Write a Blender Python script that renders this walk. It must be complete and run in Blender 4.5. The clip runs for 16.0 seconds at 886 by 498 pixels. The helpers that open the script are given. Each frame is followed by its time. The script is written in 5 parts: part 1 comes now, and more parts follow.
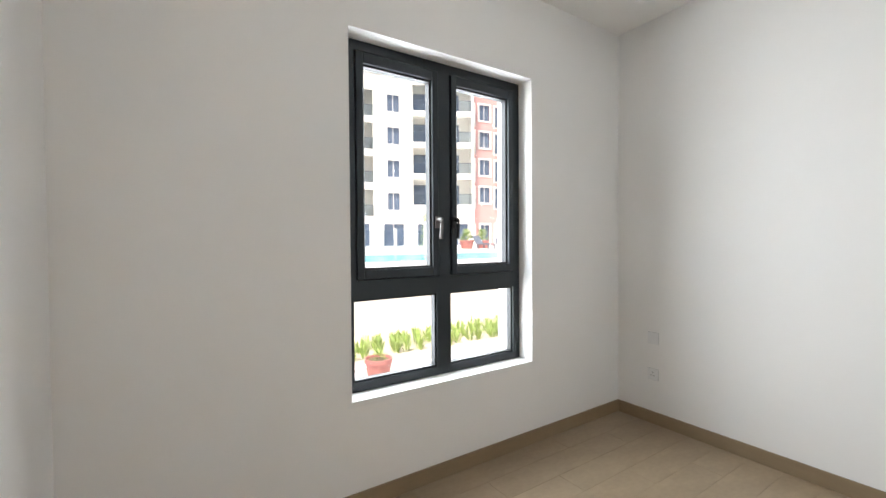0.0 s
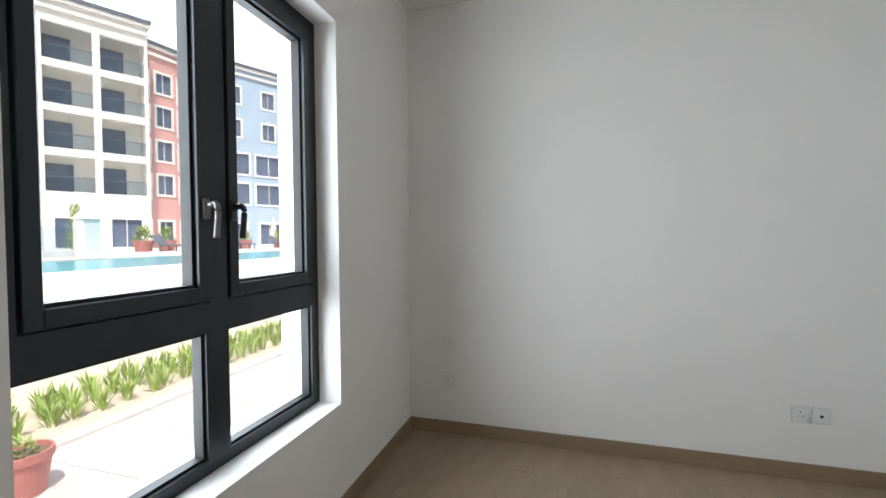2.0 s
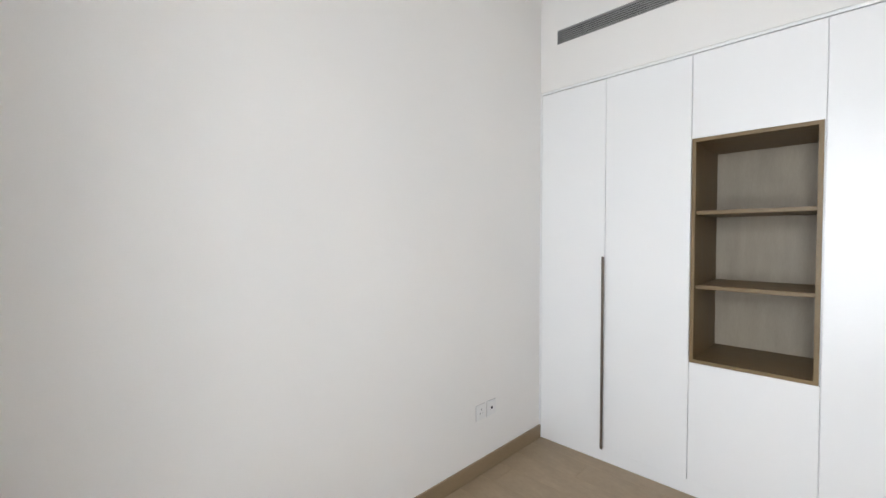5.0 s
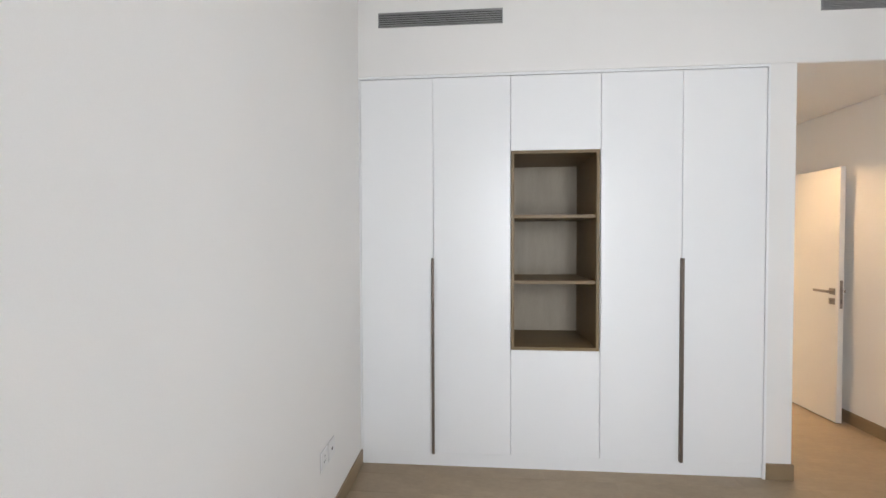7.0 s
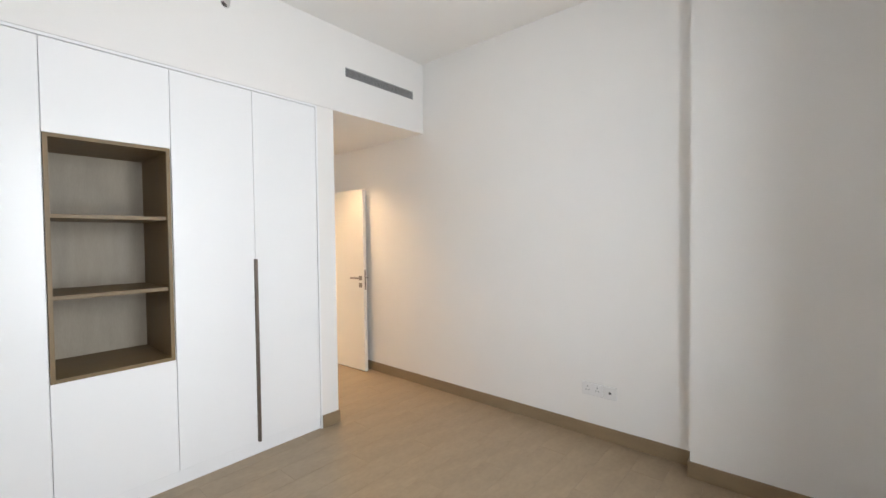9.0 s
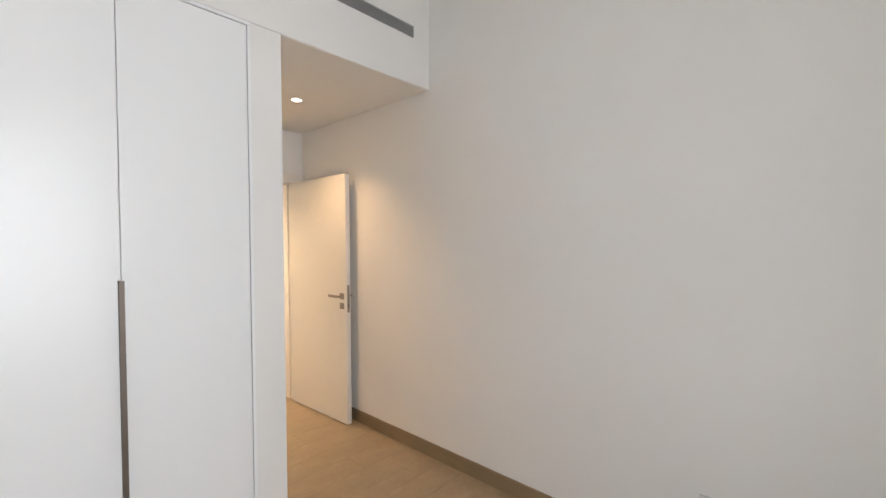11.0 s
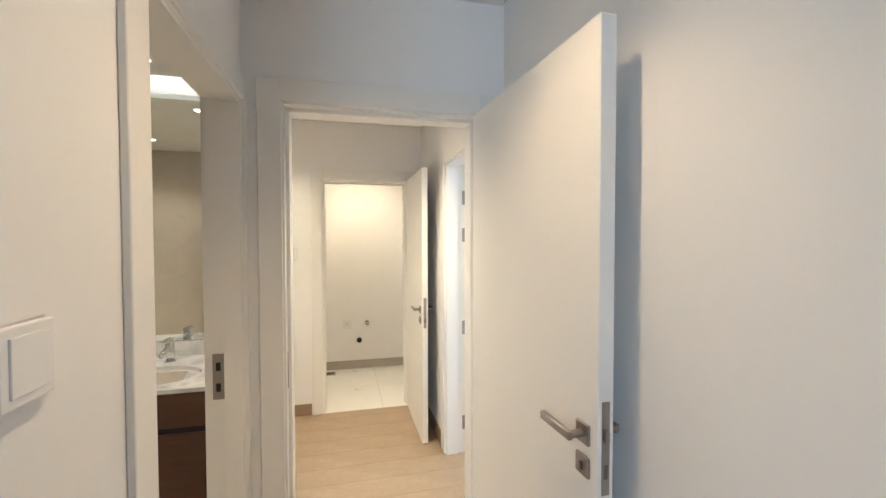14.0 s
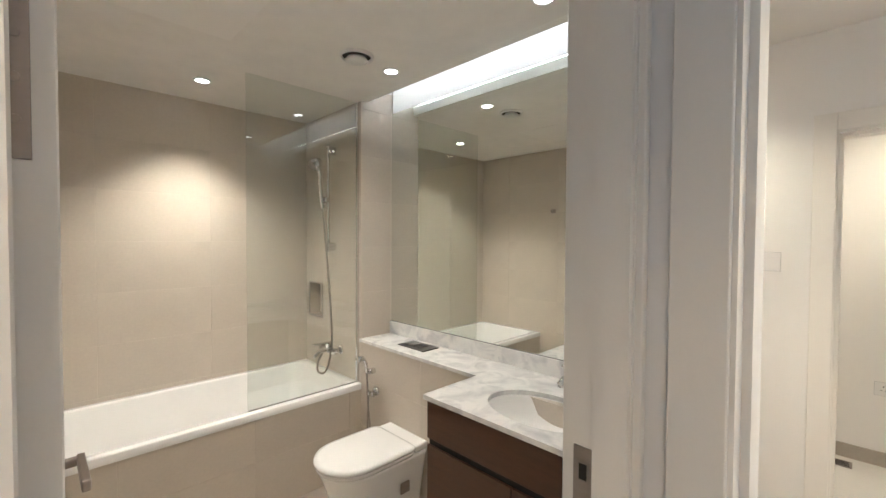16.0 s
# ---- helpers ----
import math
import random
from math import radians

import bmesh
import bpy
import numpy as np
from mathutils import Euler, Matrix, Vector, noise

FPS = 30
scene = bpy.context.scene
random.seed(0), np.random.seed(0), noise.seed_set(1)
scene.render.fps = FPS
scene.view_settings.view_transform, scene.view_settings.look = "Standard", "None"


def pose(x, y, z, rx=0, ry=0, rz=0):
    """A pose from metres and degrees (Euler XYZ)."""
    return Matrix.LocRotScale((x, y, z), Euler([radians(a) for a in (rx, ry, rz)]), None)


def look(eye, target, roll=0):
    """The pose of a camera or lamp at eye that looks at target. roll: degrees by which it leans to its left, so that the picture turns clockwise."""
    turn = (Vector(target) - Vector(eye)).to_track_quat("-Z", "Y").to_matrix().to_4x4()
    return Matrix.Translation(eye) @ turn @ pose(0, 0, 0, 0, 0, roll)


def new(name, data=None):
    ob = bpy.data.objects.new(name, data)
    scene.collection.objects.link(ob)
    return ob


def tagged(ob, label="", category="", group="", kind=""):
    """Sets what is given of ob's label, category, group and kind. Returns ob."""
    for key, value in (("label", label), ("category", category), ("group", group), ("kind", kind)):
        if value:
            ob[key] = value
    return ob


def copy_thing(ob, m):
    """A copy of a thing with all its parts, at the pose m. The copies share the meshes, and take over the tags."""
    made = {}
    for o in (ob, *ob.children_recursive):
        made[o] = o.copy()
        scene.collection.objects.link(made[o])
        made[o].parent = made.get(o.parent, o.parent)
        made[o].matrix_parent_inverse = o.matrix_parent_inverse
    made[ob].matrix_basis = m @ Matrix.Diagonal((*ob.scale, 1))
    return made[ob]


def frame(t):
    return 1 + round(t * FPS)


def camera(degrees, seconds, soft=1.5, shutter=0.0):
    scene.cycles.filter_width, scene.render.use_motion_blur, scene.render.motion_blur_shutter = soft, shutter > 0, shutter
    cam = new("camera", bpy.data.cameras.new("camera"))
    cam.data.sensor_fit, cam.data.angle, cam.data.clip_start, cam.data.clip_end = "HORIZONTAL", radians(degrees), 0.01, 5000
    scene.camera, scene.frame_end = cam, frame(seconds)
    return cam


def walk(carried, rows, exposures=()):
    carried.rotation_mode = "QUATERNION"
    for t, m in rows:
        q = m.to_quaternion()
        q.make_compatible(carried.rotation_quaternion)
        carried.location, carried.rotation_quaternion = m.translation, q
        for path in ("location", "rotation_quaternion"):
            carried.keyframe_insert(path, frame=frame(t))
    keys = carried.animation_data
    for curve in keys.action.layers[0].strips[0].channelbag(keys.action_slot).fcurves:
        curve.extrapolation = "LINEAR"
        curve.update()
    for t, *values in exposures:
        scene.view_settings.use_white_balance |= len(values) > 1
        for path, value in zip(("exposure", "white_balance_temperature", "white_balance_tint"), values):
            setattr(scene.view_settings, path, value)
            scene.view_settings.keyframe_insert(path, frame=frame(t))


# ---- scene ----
cam = camera(94.1, 16.0)
PATH = [
    (0, (3.308, 2.194, 1.517), (2.207, 0.525, 1.48), -0.4),
    (0.5, (3.278, 1.864, 1.518), (1.959, 0.362, 1.479), -0.4),
    (1, (3.246, 1.591, 1.52), (1.705, 0.317, 1.48), -0.6),
    (1.5, (3.179, 1.38, 1.524), (1.406, 0.456, 1.475), -0.4),
    (2, (3.079, 1.188, 1.523), (1.161, 0.623, 1.475), -0.5),
    (2.5, (2.956, 0.95, 1.531), (0.964, 0.788, 1.479), -0.6),
    (3, (2.772, 0.724, 1.528), (0.792, 0.998, 1.478), -0.4),
    (3.5, (2.529, 0.657, 1.539), (0.617, 1.244, 1.487), -0.6),
    (4, (2.248, 0.598, 1.555), (0.448, 1.467, 1.489), -0.6),
    (6.3, (1.008, 0.565, 1.505), (0.36, 2.457, 1.468), -0.2),
    (6.5, (0.907, 0.598, 1.513), (0.392, 2.53, 1.47), -0.3),
    (7, (0.772, 0.57, 1.527), (0.62, 2.564, 1.482), -0.2),
    (7.5, (0.65, 0.486, 1.537), (1.036, 2.448, 1.494), -0.3),
    (8, (0.572, 0.404, 1.543), (1.45, 2.2, 1.499), -0.4),
    (8.5, (0.588, 0.353, 1.534), (1.842, 1.91, 1.485), -0.6),
    (9, (0.737, 0.375, 1.533), (2.253, 1.679, 1.483), -0.7),
    (9.2, (0.839, 0.401, 1.542), (2.412, 1.635, 1.491), -0.8),
    (11.3, (1.886, 1.486, 1.567), (3.347, 2.851, 1.508), -0.3),
    (11.5, (1.985, 1.638, 1.581), (3.435, 3.014, 1.511), -0.3),
    (12, (2.223, 1.985, 1.577), (3.661, 3.373, 1.512), -0.3),
    (12.5, (2.516, 2.329, 1.581), (3.878, 3.794, 1.523), -0.1),
    (13, (2.757, 2.656, 1.572), (3.885, 4.306, 1.513), -0.1),
    (13.5, (2.984, 2.969, 1.56), (3.814, 4.788, 1.507), -0.2),
    (14, (3.14, 3.298, 1.581), (3.614, 5.24, 1.526), -0.1),
    (14.5, (3.179, 3.615, 1.573), (3.214, 5.614, 1.518), 0.1),
    (15, (3.187, 3.888, 1.568), (2.816, 5.852, 1.507), 0.3),
    (15.5, (3.17, 4.103, 1.559), (2.283, 5.895, 1.518), 0.3),
    (16, (3.053, 4.25, 1.551), (1.632, 5.657, 1.501), 0.3),
]
EXPOSURES = [(0.0, 0.74, 6750, 10), (1.0, 0.44, 6750, 10), (2.0, 0.11, 6550, 9), (2.6, 0.08, 6850, 11), (3.5, 0.44, 7050, 13), (4.2, 0.66, 6800, 12), (7.0, 0.44, 6800, 13), (8.0, 0.44, 6800, 13), (9.0, 0.66, 6800, 12), (11.5, 0.25, 7000, 14), (13.0, 0.18, 6650, 11), (13.4, 0.18, 6200, 8), (14.0, 0.34, 5400, 5), (14.5, 0.3, 5150, 5), (15.0, 0.14, 5200, 6), (15.5, 0.19, 5250, 7), (16.0, 0.29, 5020, 6)]
walk(cam, [(t, look(eye, target, roll)) for t, eye, target, roll in PATH], EXPOSURES)

# ---- world, sun and lamps ----
world = bpy.data.worlds.new("sky")
scene.world = world
world.use_nodes = True
wn = world.node_tree
sky = wn.nodes.new("ShaderNodeTexSky")
sky.sky_type, sky.sun_disc = "NISHITA", False
sky.sun_elevation, sky.sun_rotation = radians(64), radians(49)
sky.dust_density, sky.air_density = 6.0, 1.0
wn.links.new(sky.outputs[0], wn.nodes["Background"].inputs[0])
wn.nodes["Background"].inputs[1].default_value = 0.15


def lamp(name, kind, m, energy, color, **more):
    data = bpy.data.lights.new(name, kind)
    data.energy, data.color = energy, color
    if kind == "AREA":
        data.shape, data.size, data.size_y = "RECTANGLE", more["size"], more["size_y"]
        data.spread = radians(more.get("spread", 180))
    elif kind == "SPOT":
        data.spot_size, data.spot_blend, data.shadow_soft_size = radians(more["cone"]), 0.9, 0.035
    elif kind == "SUN":
        data.angle = radians(0.5)
    else:
        data.shadow_soft_size = more.get("soft", 0.05)
    ob = new(name, data)
    ob.matrix_basis = m
    return ob


WARM = (1.0, 0.67, 0.36)
HALLWARM = (1.0, 0.745, 0.45)
BATHWARM = (1.0, 0.775, 0.53)
lamp("sun", "SUN", look((17, 15, 46), (0, 0, 0)), 3.6, (1.0, 0.96, 0.9))
lamp("window_daylight", "AREA", look((1.773, -0.40, 1.665), (1.773, 2, 1.6)), 84, (0.80, 0.90, 1.0), size=1.38, size_y=2.06, spread=170)
lamp("neighbour_room_daylight", "AREA", look((6.3, 5.6, 1.6), (4.2, 5.9, 1.5)), 46, (0.8, 0.9, 1.0), size=1.4, size_y=2.0)
for n, (x, y, z, e, c, cone) in enumerate([(3.309, 4.157, 2.6, 42, WARM, 106), (3.3, 5.75, 2.59, 145, HALLWARM, 112), (2.4, 6.6, 2.59, 62, HALLWARM, 120),
                                 (3.3, 7.75, 2.58, 48, HALLWARM, 150),
                                 (1.249, 5.5, 2.44, 26, BATHWARM, 120), (0.37, 4.95, 2.44, 92, BATHWARM, 106), (2.2, 5.6, 2.44, 24, BATHWARM, 112), (1.5, 4.6, 2.44, 24, BATHWARM, 118)]):
    lamp("downlight_lamp", "SPOT", look((x, y, z - 0.012), (x, y, 0)), e, c, cone=cone)

# ---- materials ----


def mat(name, color, rough=0.5, metal=0.0, vary=0.06, scale=3.0, fine=60.0, bump=0.02, stretch=(1, 1, 1), random_piece=0.0, gloss_vary=0.08, emit=0.0):
    """Painted or solid surface with broad stains and fine grain."""
    m = bpy.data.materials.new(name)
    m.use_nodes = True
    nt = m.node_tree
    b = nt.nodes["Principled BSDF"]
    co = nt.nodes.new("ShaderNodeTexCoord")
    mp = nt.nodes.new("ShaderNodeMapping")
    mp.inputs["Scale"].default_value = stretch
    nt.links.new(co.outputs["Object"], mp.inputs[0])
    n1 = nt.nodes.new("ShaderNodeTexNoise")
    n1.inputs["Scale"].default_value, n1.inputs["Detail"].default_value = scale, 4
    n2 = nt.nodes.new("ShaderNodeTexNoise")
    n2.inputs["Scale"].default_value, n2.inputs["Detail"].default_value = fine, 3
    for n in (n1, n2):
        nt.links.new(mp.outputs[0], n.inputs["Vector"])
    add = nt.nodes.new("ShaderNodeMath")
    add.operation = "MULTIPLY_ADD"
    nt.links.new(n2.outputs[0], add.inputs[0])
    add.inputs[1].default_value = 0.5
    nt.links.new(n1.outputs[0], add.inputs[2])
    last = add.outputs[0]
    if random_piece:
        info = nt.nodes.new("ShaderNodeObjectInfo")
        r = nt.nodes.new("ShaderNodeMath")
        r.operation = "MULTIPLY_ADD"
        nt.links.new(info.outputs["Random"], r.inputs[0])
        r.inputs[1].default_value = random_piece
        nt.links.new(last, r.inputs[2])
        last = r.outputs[0]
    ramp = nt.nodes.new("ShaderNodeMapRange")
    mid = 0.75 + random_piece / 2
    ramp.inputs[1].default_value, ramp.inputs[2].default_value = mid - 0.45, mid + 0.45
    ramp.inputs[3].default_value, ramp.inputs[4].default_value = 1 - vary * 2, 1 + vary * 2
    nt.links.new(last, ramp.inputs[0])
    mul = nt.nodes.new("ShaderNodeVectorMath")
    mul.operation = "SCALE"
    mul.inputs[0].default_value = color
    nt.links.new(ramp.outputs[0], mul.inputs["Scale"])
    nt.links.new(mul.outputs[0], b.inputs["Base Color"])
    rr = nt.nodes.new("ShaderNodeMapRange")
    rr.inputs[3].default_value, rr.inputs[4].default_value = max(0.02, rough - gloss_vary), min(1, rough + gloss_vary)
    nt.links.new(n1.outputs[0], rr.inputs[0])
    nt.links.new(rr.outputs[0], b.inputs["Roughness"])
    b.inputs["Metallic"].default_value = metal
    if bump:
        bp = nt.nodes.new("ShaderNodeBump")
        bp.inputs["Strength"].default_value, bp.inputs["Distance"].default_value = bump * 5, 0.004
        nt.links.new(n2.outputs[0], bp.inputs["Height"])
        nt.links.new(bp.outputs[0], b.inputs["Normal"])
    if emit:
        b.inputs["Emission Color"].default_value = (*color, 1)
        b.inputs["Emission Strength"].default_value = emit
    return m


def glass(name, tint=(1, 1, 1), rough=0.0, clear=0.92, base=0.035):
    """Thin pane: mostly clear with a mirror-like surface sheen."""
    m = bpy.data.materials.new(name)
    m.use_nodes = True
    nt = m.node_tree
    nt.nodes.remove(nt.nodes["Principled BSDF"])
    tr, gl, mix = nt.nodes.new("ShaderNodeBsdfTransparent"), nt.nodes.new("ShaderNodeBsdfGlossy"), nt.nodes.new("ShaderNodeMixShader")
    lw = nt.nodes.new("ShaderNodeLayerWeight")
    lw.inputs[0].default_value = 0.5
    pw = nt.nodes.new("ShaderNodeMath")
    pw.operation = "POWER"
    nt.links.new(lw.outputs["Facing"], pw.inputs[0])
    pw.inputs[1].default_value = 4.0
    fr = nt.nodes.new("ShaderNodeMath")
    fr.operation = "MULTIPLY_ADD"
    nt.links.new(pw.outputs[0], fr.inputs[0])
    fr.inputs[1].default_value, fr.inputs[2].default_value = 0.8, base
    tr.inputs[0].default_value = (*[c * clear for c in tint], 1)
    gl.inputs["Roughness"].default_value = rough
    nt.links.new(fr.outputs[0], mix.inputs[0])
    nt.links.new(tr.outputs[0], mix.inputs[1])
    nt.links.new(gl.outputs[0], mix.inputs[2])
    nt.links.new(mix.outputs[0], nt.nodes["Material Output"].inputs[0])
    return m


def marble(name):
    m = mat(name, (0.78, 0.77, 0.75), 0.18, vary=0.05, scale=4, fine=40, bump=0)
    nt = m.node_tree
    b = nt.nodes["Principled BSDF"]
    co = nt.nodes.new("ShaderNodeTexCoord")
    n = nt.nodes.new("ShaderNodeTexNoise")
    n.inputs["Scale"].default_value, n.inputs["Detail"].default_value, n.inputs["Distortion"].default_value = 7, 9, 1.6
    nt.links.new(co.outputs["Object"], n.inputs["Vector"])
    cr = nt.nodes.new("ShaderNodeValToRGB")
    cr.color_ramp.elements[0].position, cr.color_ramp.elements[0].color = 0.30, (0.56, 0.56, 0.57, 1)
    cr.color_ramp.elements[1].position, cr.color_ramp.elements[1].color = 0.56, (0.8, 0.79, 0.77, 1)
    nt.links.new(n.outputs[0], cr.inputs[0])
    nt.links.new(cr.outputs[0], b.inputs["Base Color"])
    return m


PAINT = mat("wall_paint", (0.82, 0.80, 0.775), 0.75, vary=0.015, scale=1.3, fine=220, bump=0.012)
CEIL = mat("ceiling_paint", (0.85, 0.83, 0.80), 0.8, vary=0.015, scale=1.0, fine=200, bump=0.01)
CEILB = mat("bath_ceiling_paint", (0.80, 0.775, 0.74), 0.42, vary=0.05, scale=2.4, fine=9, bump=0.004, gloss_vary=0.22)
REVEAL = mat("reveal_paint", (0.8, 0.79, 0.77), 0.6, vary=0.02, scale=4, fine=150, bump=0.015)
SKIRT = mat("skirting_tile", (0.26, 0.185, 0.11), 0.45, vary=0.07, scale=5, fine=90, stretch=(1, 1, 4))
PLANK = mat("wood_look_porcelain", (0.32, 0.238, 0.155), 0.36, vary=0.12, scale=2.6, fine=16, stretch=(1.6, 2.8, 1), random_piece=0.08, bump=0.006)
JOINT = mat("floor_joint", (0.29, 0.225, 0.15), 0.8, vary=0.05)
LACQUER = mat("white_lacquer", (0.85, 0.85, 0.85), 0.3, vary=0.01, scale=1.2, fine=300, bump=0.003, gloss_vary=0.04)
WOOD = mat("oak_veneer", (0.18, 0.118, 0.052), 0.5, vary=0.12, scale=3, fine=40, stretch=(1, 6, 1.0), bump=0.02)
WALNUT = mat("dark_walnut_veneer", (0.07, 0.027, 0.011), 0.4, vary=0.2, scale=4, fine=50, stretch=(1, 1, 9), bump=0.02)
DOORPAINT = mat("door_paint", (0.80, 0.77, 0.72), 0.42, vary=0.015, scale=1.5, fine=200, bump=0.006)
ALU = mat("anthracite_aluminium", (0.014, 0.020, 0.025), 0.36, metal=0.15, vary=0.06, scale=6, fine=300, bump=0.004)
GASKET = mat("black_rubber", (0.006, 0.006, 0.007), 0.6, vary=0.1)
STEEL = mat("brushed_steel", (0.34, 0.30, 0.27), 0.33, metal=1.0, vary=0.05, scale=8, fine=200, stretch=(1, 1, 12), bump=0.006)
CHROME = mat("chrome", (0.72, 0.72, 0.73), 0.09, metal=1.0, vary=0.02, bump=0, gloss_vary=0.03)
BRONZE = mat("bronze_anodised_edge", (0.19, 0.155, 0.13), 0.5, metal=0.85, vary=0.05, scale=8, fine=200, stretch=(12, 12, 1), bump=0.004)
DARKSTEEL = mat("dark_handle_steel", (0.16, 0.15, 0.145), 0.38, metal=0.9, vary=0.05, bump=0.003)
GRILLE = mat("grey_grille", (0.34, 0.34, 0.34), 0.45, metal=0.3, vary=0.05, bump=0)
PLASTIC = mat("white_plastic", (0.76, 0.75, 0.74), 0.32, vary=0.01, bump=0)
# Grey that stands in for the thin shadow round the wall plates.
PLATESHADE = mat("plate_shadow_grey", (0.55, 0.54, 0.53), 0.5, vary=0.02, bump=0)
DARK = mat("dark_gap", (0.012, 0.012, 0.012), 0.8, vary=0.05)
CERAMIC = mat("white_ceramic", (0.84, 0.83, 0.81), 0.1, vary=0.01, scale=2, bump=0, gloss_vary=0.03)
BATHTILE = mat("beige_bath_tile", (0.59, 0.53, 0.445), 0.22, vary=0.05, scale=2.5, fine=70, stretch=(1, 1, 2), random_piece=0.1, bump=0.004, gloss_vary=0.05)
GROUT = mat("pale_grout", (0.64, 0.58, 0.49), 0.85, vary=0.04)
WHITETILE = mat("white_floor_tile", (0.74, 0.72, 0.68), 0.3, vary=0.03, random_piece=0.1, bump=0.004)
MARBLE = marble("grey_veined_marble")
MIRROR = mat("mirror_silver", (0.86, 0.89, 0.86), 0.02, metal=1.0, vary=0.0, bump=0, gloss_vary=0.0)
OAKBACK = mat("grey_oak_veneer", (0.31, 0.26, 0.195), 0.55, vary=0.1, scale=3, fine=40, stretch=(6, 1, 1), bump=0.02)
PANE = glass("clear_glass", clear=0.97)
SCREEN = glass("shower_glass", (0.965, 0.985, 0.97), clear=0.975, base=0.07)
LED = mat("led_lens", (1.0, 0.86, 0.66), 0.4, vary=0.0, bump=0, emit=14)
COVE = mat("cove_led_strip", (1.0, 0.92, 0.80), 0.4, vary=0.0, bump=0, emit=9)
PAVING = mat("pale_paving", (0.60, 0.57, 0.555), 0.75, vary=0.05, scale=2, fine=60, random_piece=0.12)
KERB = mat("white_stone", (0.66, 0.635, 0.60), 0.7, vary=0.05)
RENDERWALL = mat("cream_render", (0.83, 0.82, 0.785), 0.8, vary=0.04, scale=0.7, fine=30)
WHITEREN = mat("white_render", (0.86, 0.85, 0.82), 0.8, vary=0.03, scale=0.4, fine=20)
PINKREN = mat("pink_render", (0.70, 0.40, 0.38), 0.8, vary=0.05, scale=0.4, fine=20)
BLUEREN = mat("blue_render", (0.44, 0.58, 0.74), 0.8, vary=0.05, scale=0.4, fine=20)
CREAMREN = mat("cream_facade", (0.80, 0.77, 0.68), 0.8, vary=0.04, scale=0.4, fine=20)
DARKGLASS = mat("dark_window_glass", (0.13, 0.175, 0.26), 0.08, vary=0.1, scale=0.5, fine=4, bump=0)
RAILGLASS = glass("balcony_glass", (0.86, 0.92, 0.96), clear=0.94)
ROOFT = mat("terracotta_roof", (0.36, 0.20, 0.15), 0.8, vary=0.1)
DARKMETAL = mat("dark_roof_metal", (0.12, 0.145, 0.19), 0.6, vary=0.08)
LEAF = mat("hedge_leaf", (0.32, 0.44, 0.12), 0.55, vary=0.25, scale=5, fine=30, random_piece=0.4, bump=0)
SOIL = mat("garden_soil", (0.20, 0.15, 0.10), 0.95, vary=0.2, fine=30, bump=0.08)
GARDENPOST = mat("weathered_brown_metal", (0.20, 0.15, 0.11), 0.6, vary=0.1)
GRAVEL = mat("pale_gravel", (0.60, 0.53, 0.44), 0.95, vary=0.14, scale=6, fine=90, bump=0.1)
SAND = mat("sandy_ground", (0.55, 0.48, 0.38), 0.95, vary=0.1, scale=0.2, fine=3)
TERRACOTTA = mat("terracotta_pot", (0.48, 0.19, 0.17), 0.6, vary=0.1)
WATER = mat("pool_water", (0.025, 0.36, 0.46), 0.2, vary=0.12, scale=1.2, fine=9, bump=0.06)
CANVAS = mat("white_canvas", (0.78, 0.76, 0.72), 0.9, vary=0.03)

# ---- mesh helpers ----
BASE = {}


def bx(bm, x0, y0, z0, x1, y1, z1, bevel=0.0, seg=1):
    r = bmesh.ops.create_cube(bm, size=1, matrix=Matrix.Translation(((x0 + x1) / 2, (y0 + y1) / 2, (z0 + z1) / 2)) @ Matrix.Diagonal((abs(x1 - x0), abs(y1 - y0), abs(z1 - z0), 1)))
    if bevel:
        edges = list({e for v in r["verts"] for e in v.link_edges})
        bmesh.ops.bevel(bm, geom=edges, offset=bevel, segments=seg, affect="EDGES", profile=0.5)
    return bm


def box(x0, y0, z0, x1, y1, z1, bevel=0.0, seg=1):
    return bx(bmesh.new(), x0, y0, z0, x1, y1, z1, bevel, seg)


def rod(bm, p0, p1, r0, r1=None, seg=16, cap=True):
    p0, p1 = Vector(p0), Vector(p1)
    d = p1 - p0
    m = Matrix.Translation((p0 + p1) / 2) @ d.to_track_quat("Z", "Y").to_matrix().to_4x4()
    bmesh.ops.create_cone(bm, cap_ends=cap, segments=seg, radius1=r0, radius2=r0 if r1 is None else r1, depth=d.length, matrix=m)
    return bm


def tube(bm, pts, r, seg=10):
    """A bent pipe through the points, smoothed."""
    pts = [Vector(p) for p in pts]
    fine = []
    for i in range(len(pts) - 1):
        a, b, c, d = pts[max(i - 1, 0)], pts[i], pts[i + 1], pts[min(i + 2, len(pts) - 1)]
        for k in range(6):
            u = k / 6
            fine.append(0.5 * (2 * b + (c - a) * u + (2 * a - 5 * b + 4 * c - d) * u * u + (3 * b - a - 3 * c + d) * u ** 3))
    fine.append(pts[-1])
    rings = []
    for i, p in enumerate(fine):
        t = (fine[min(i + 1, len(fine) - 1)] - fine[max(i - 1, 0)]).normalized()
        q = t.to_track_quat("Z", "Y")
        rings.append([bm.verts.new(p + q @ Vector((r * math.cos(a), r * math.sin(a), 0))) for a in [2 * math.pi * k / seg for k in range(seg)]])
    for a, b in zip(rings, rings[1:]):
        for k in range(seg):
            bm.faces.new((a[k], a[(k + 1) % seg], b[(k + 1) % seg], b[k]))
    bm.faces.new(rings[0][::-1])
    bm.faces.new(rings[-1])
    return bm


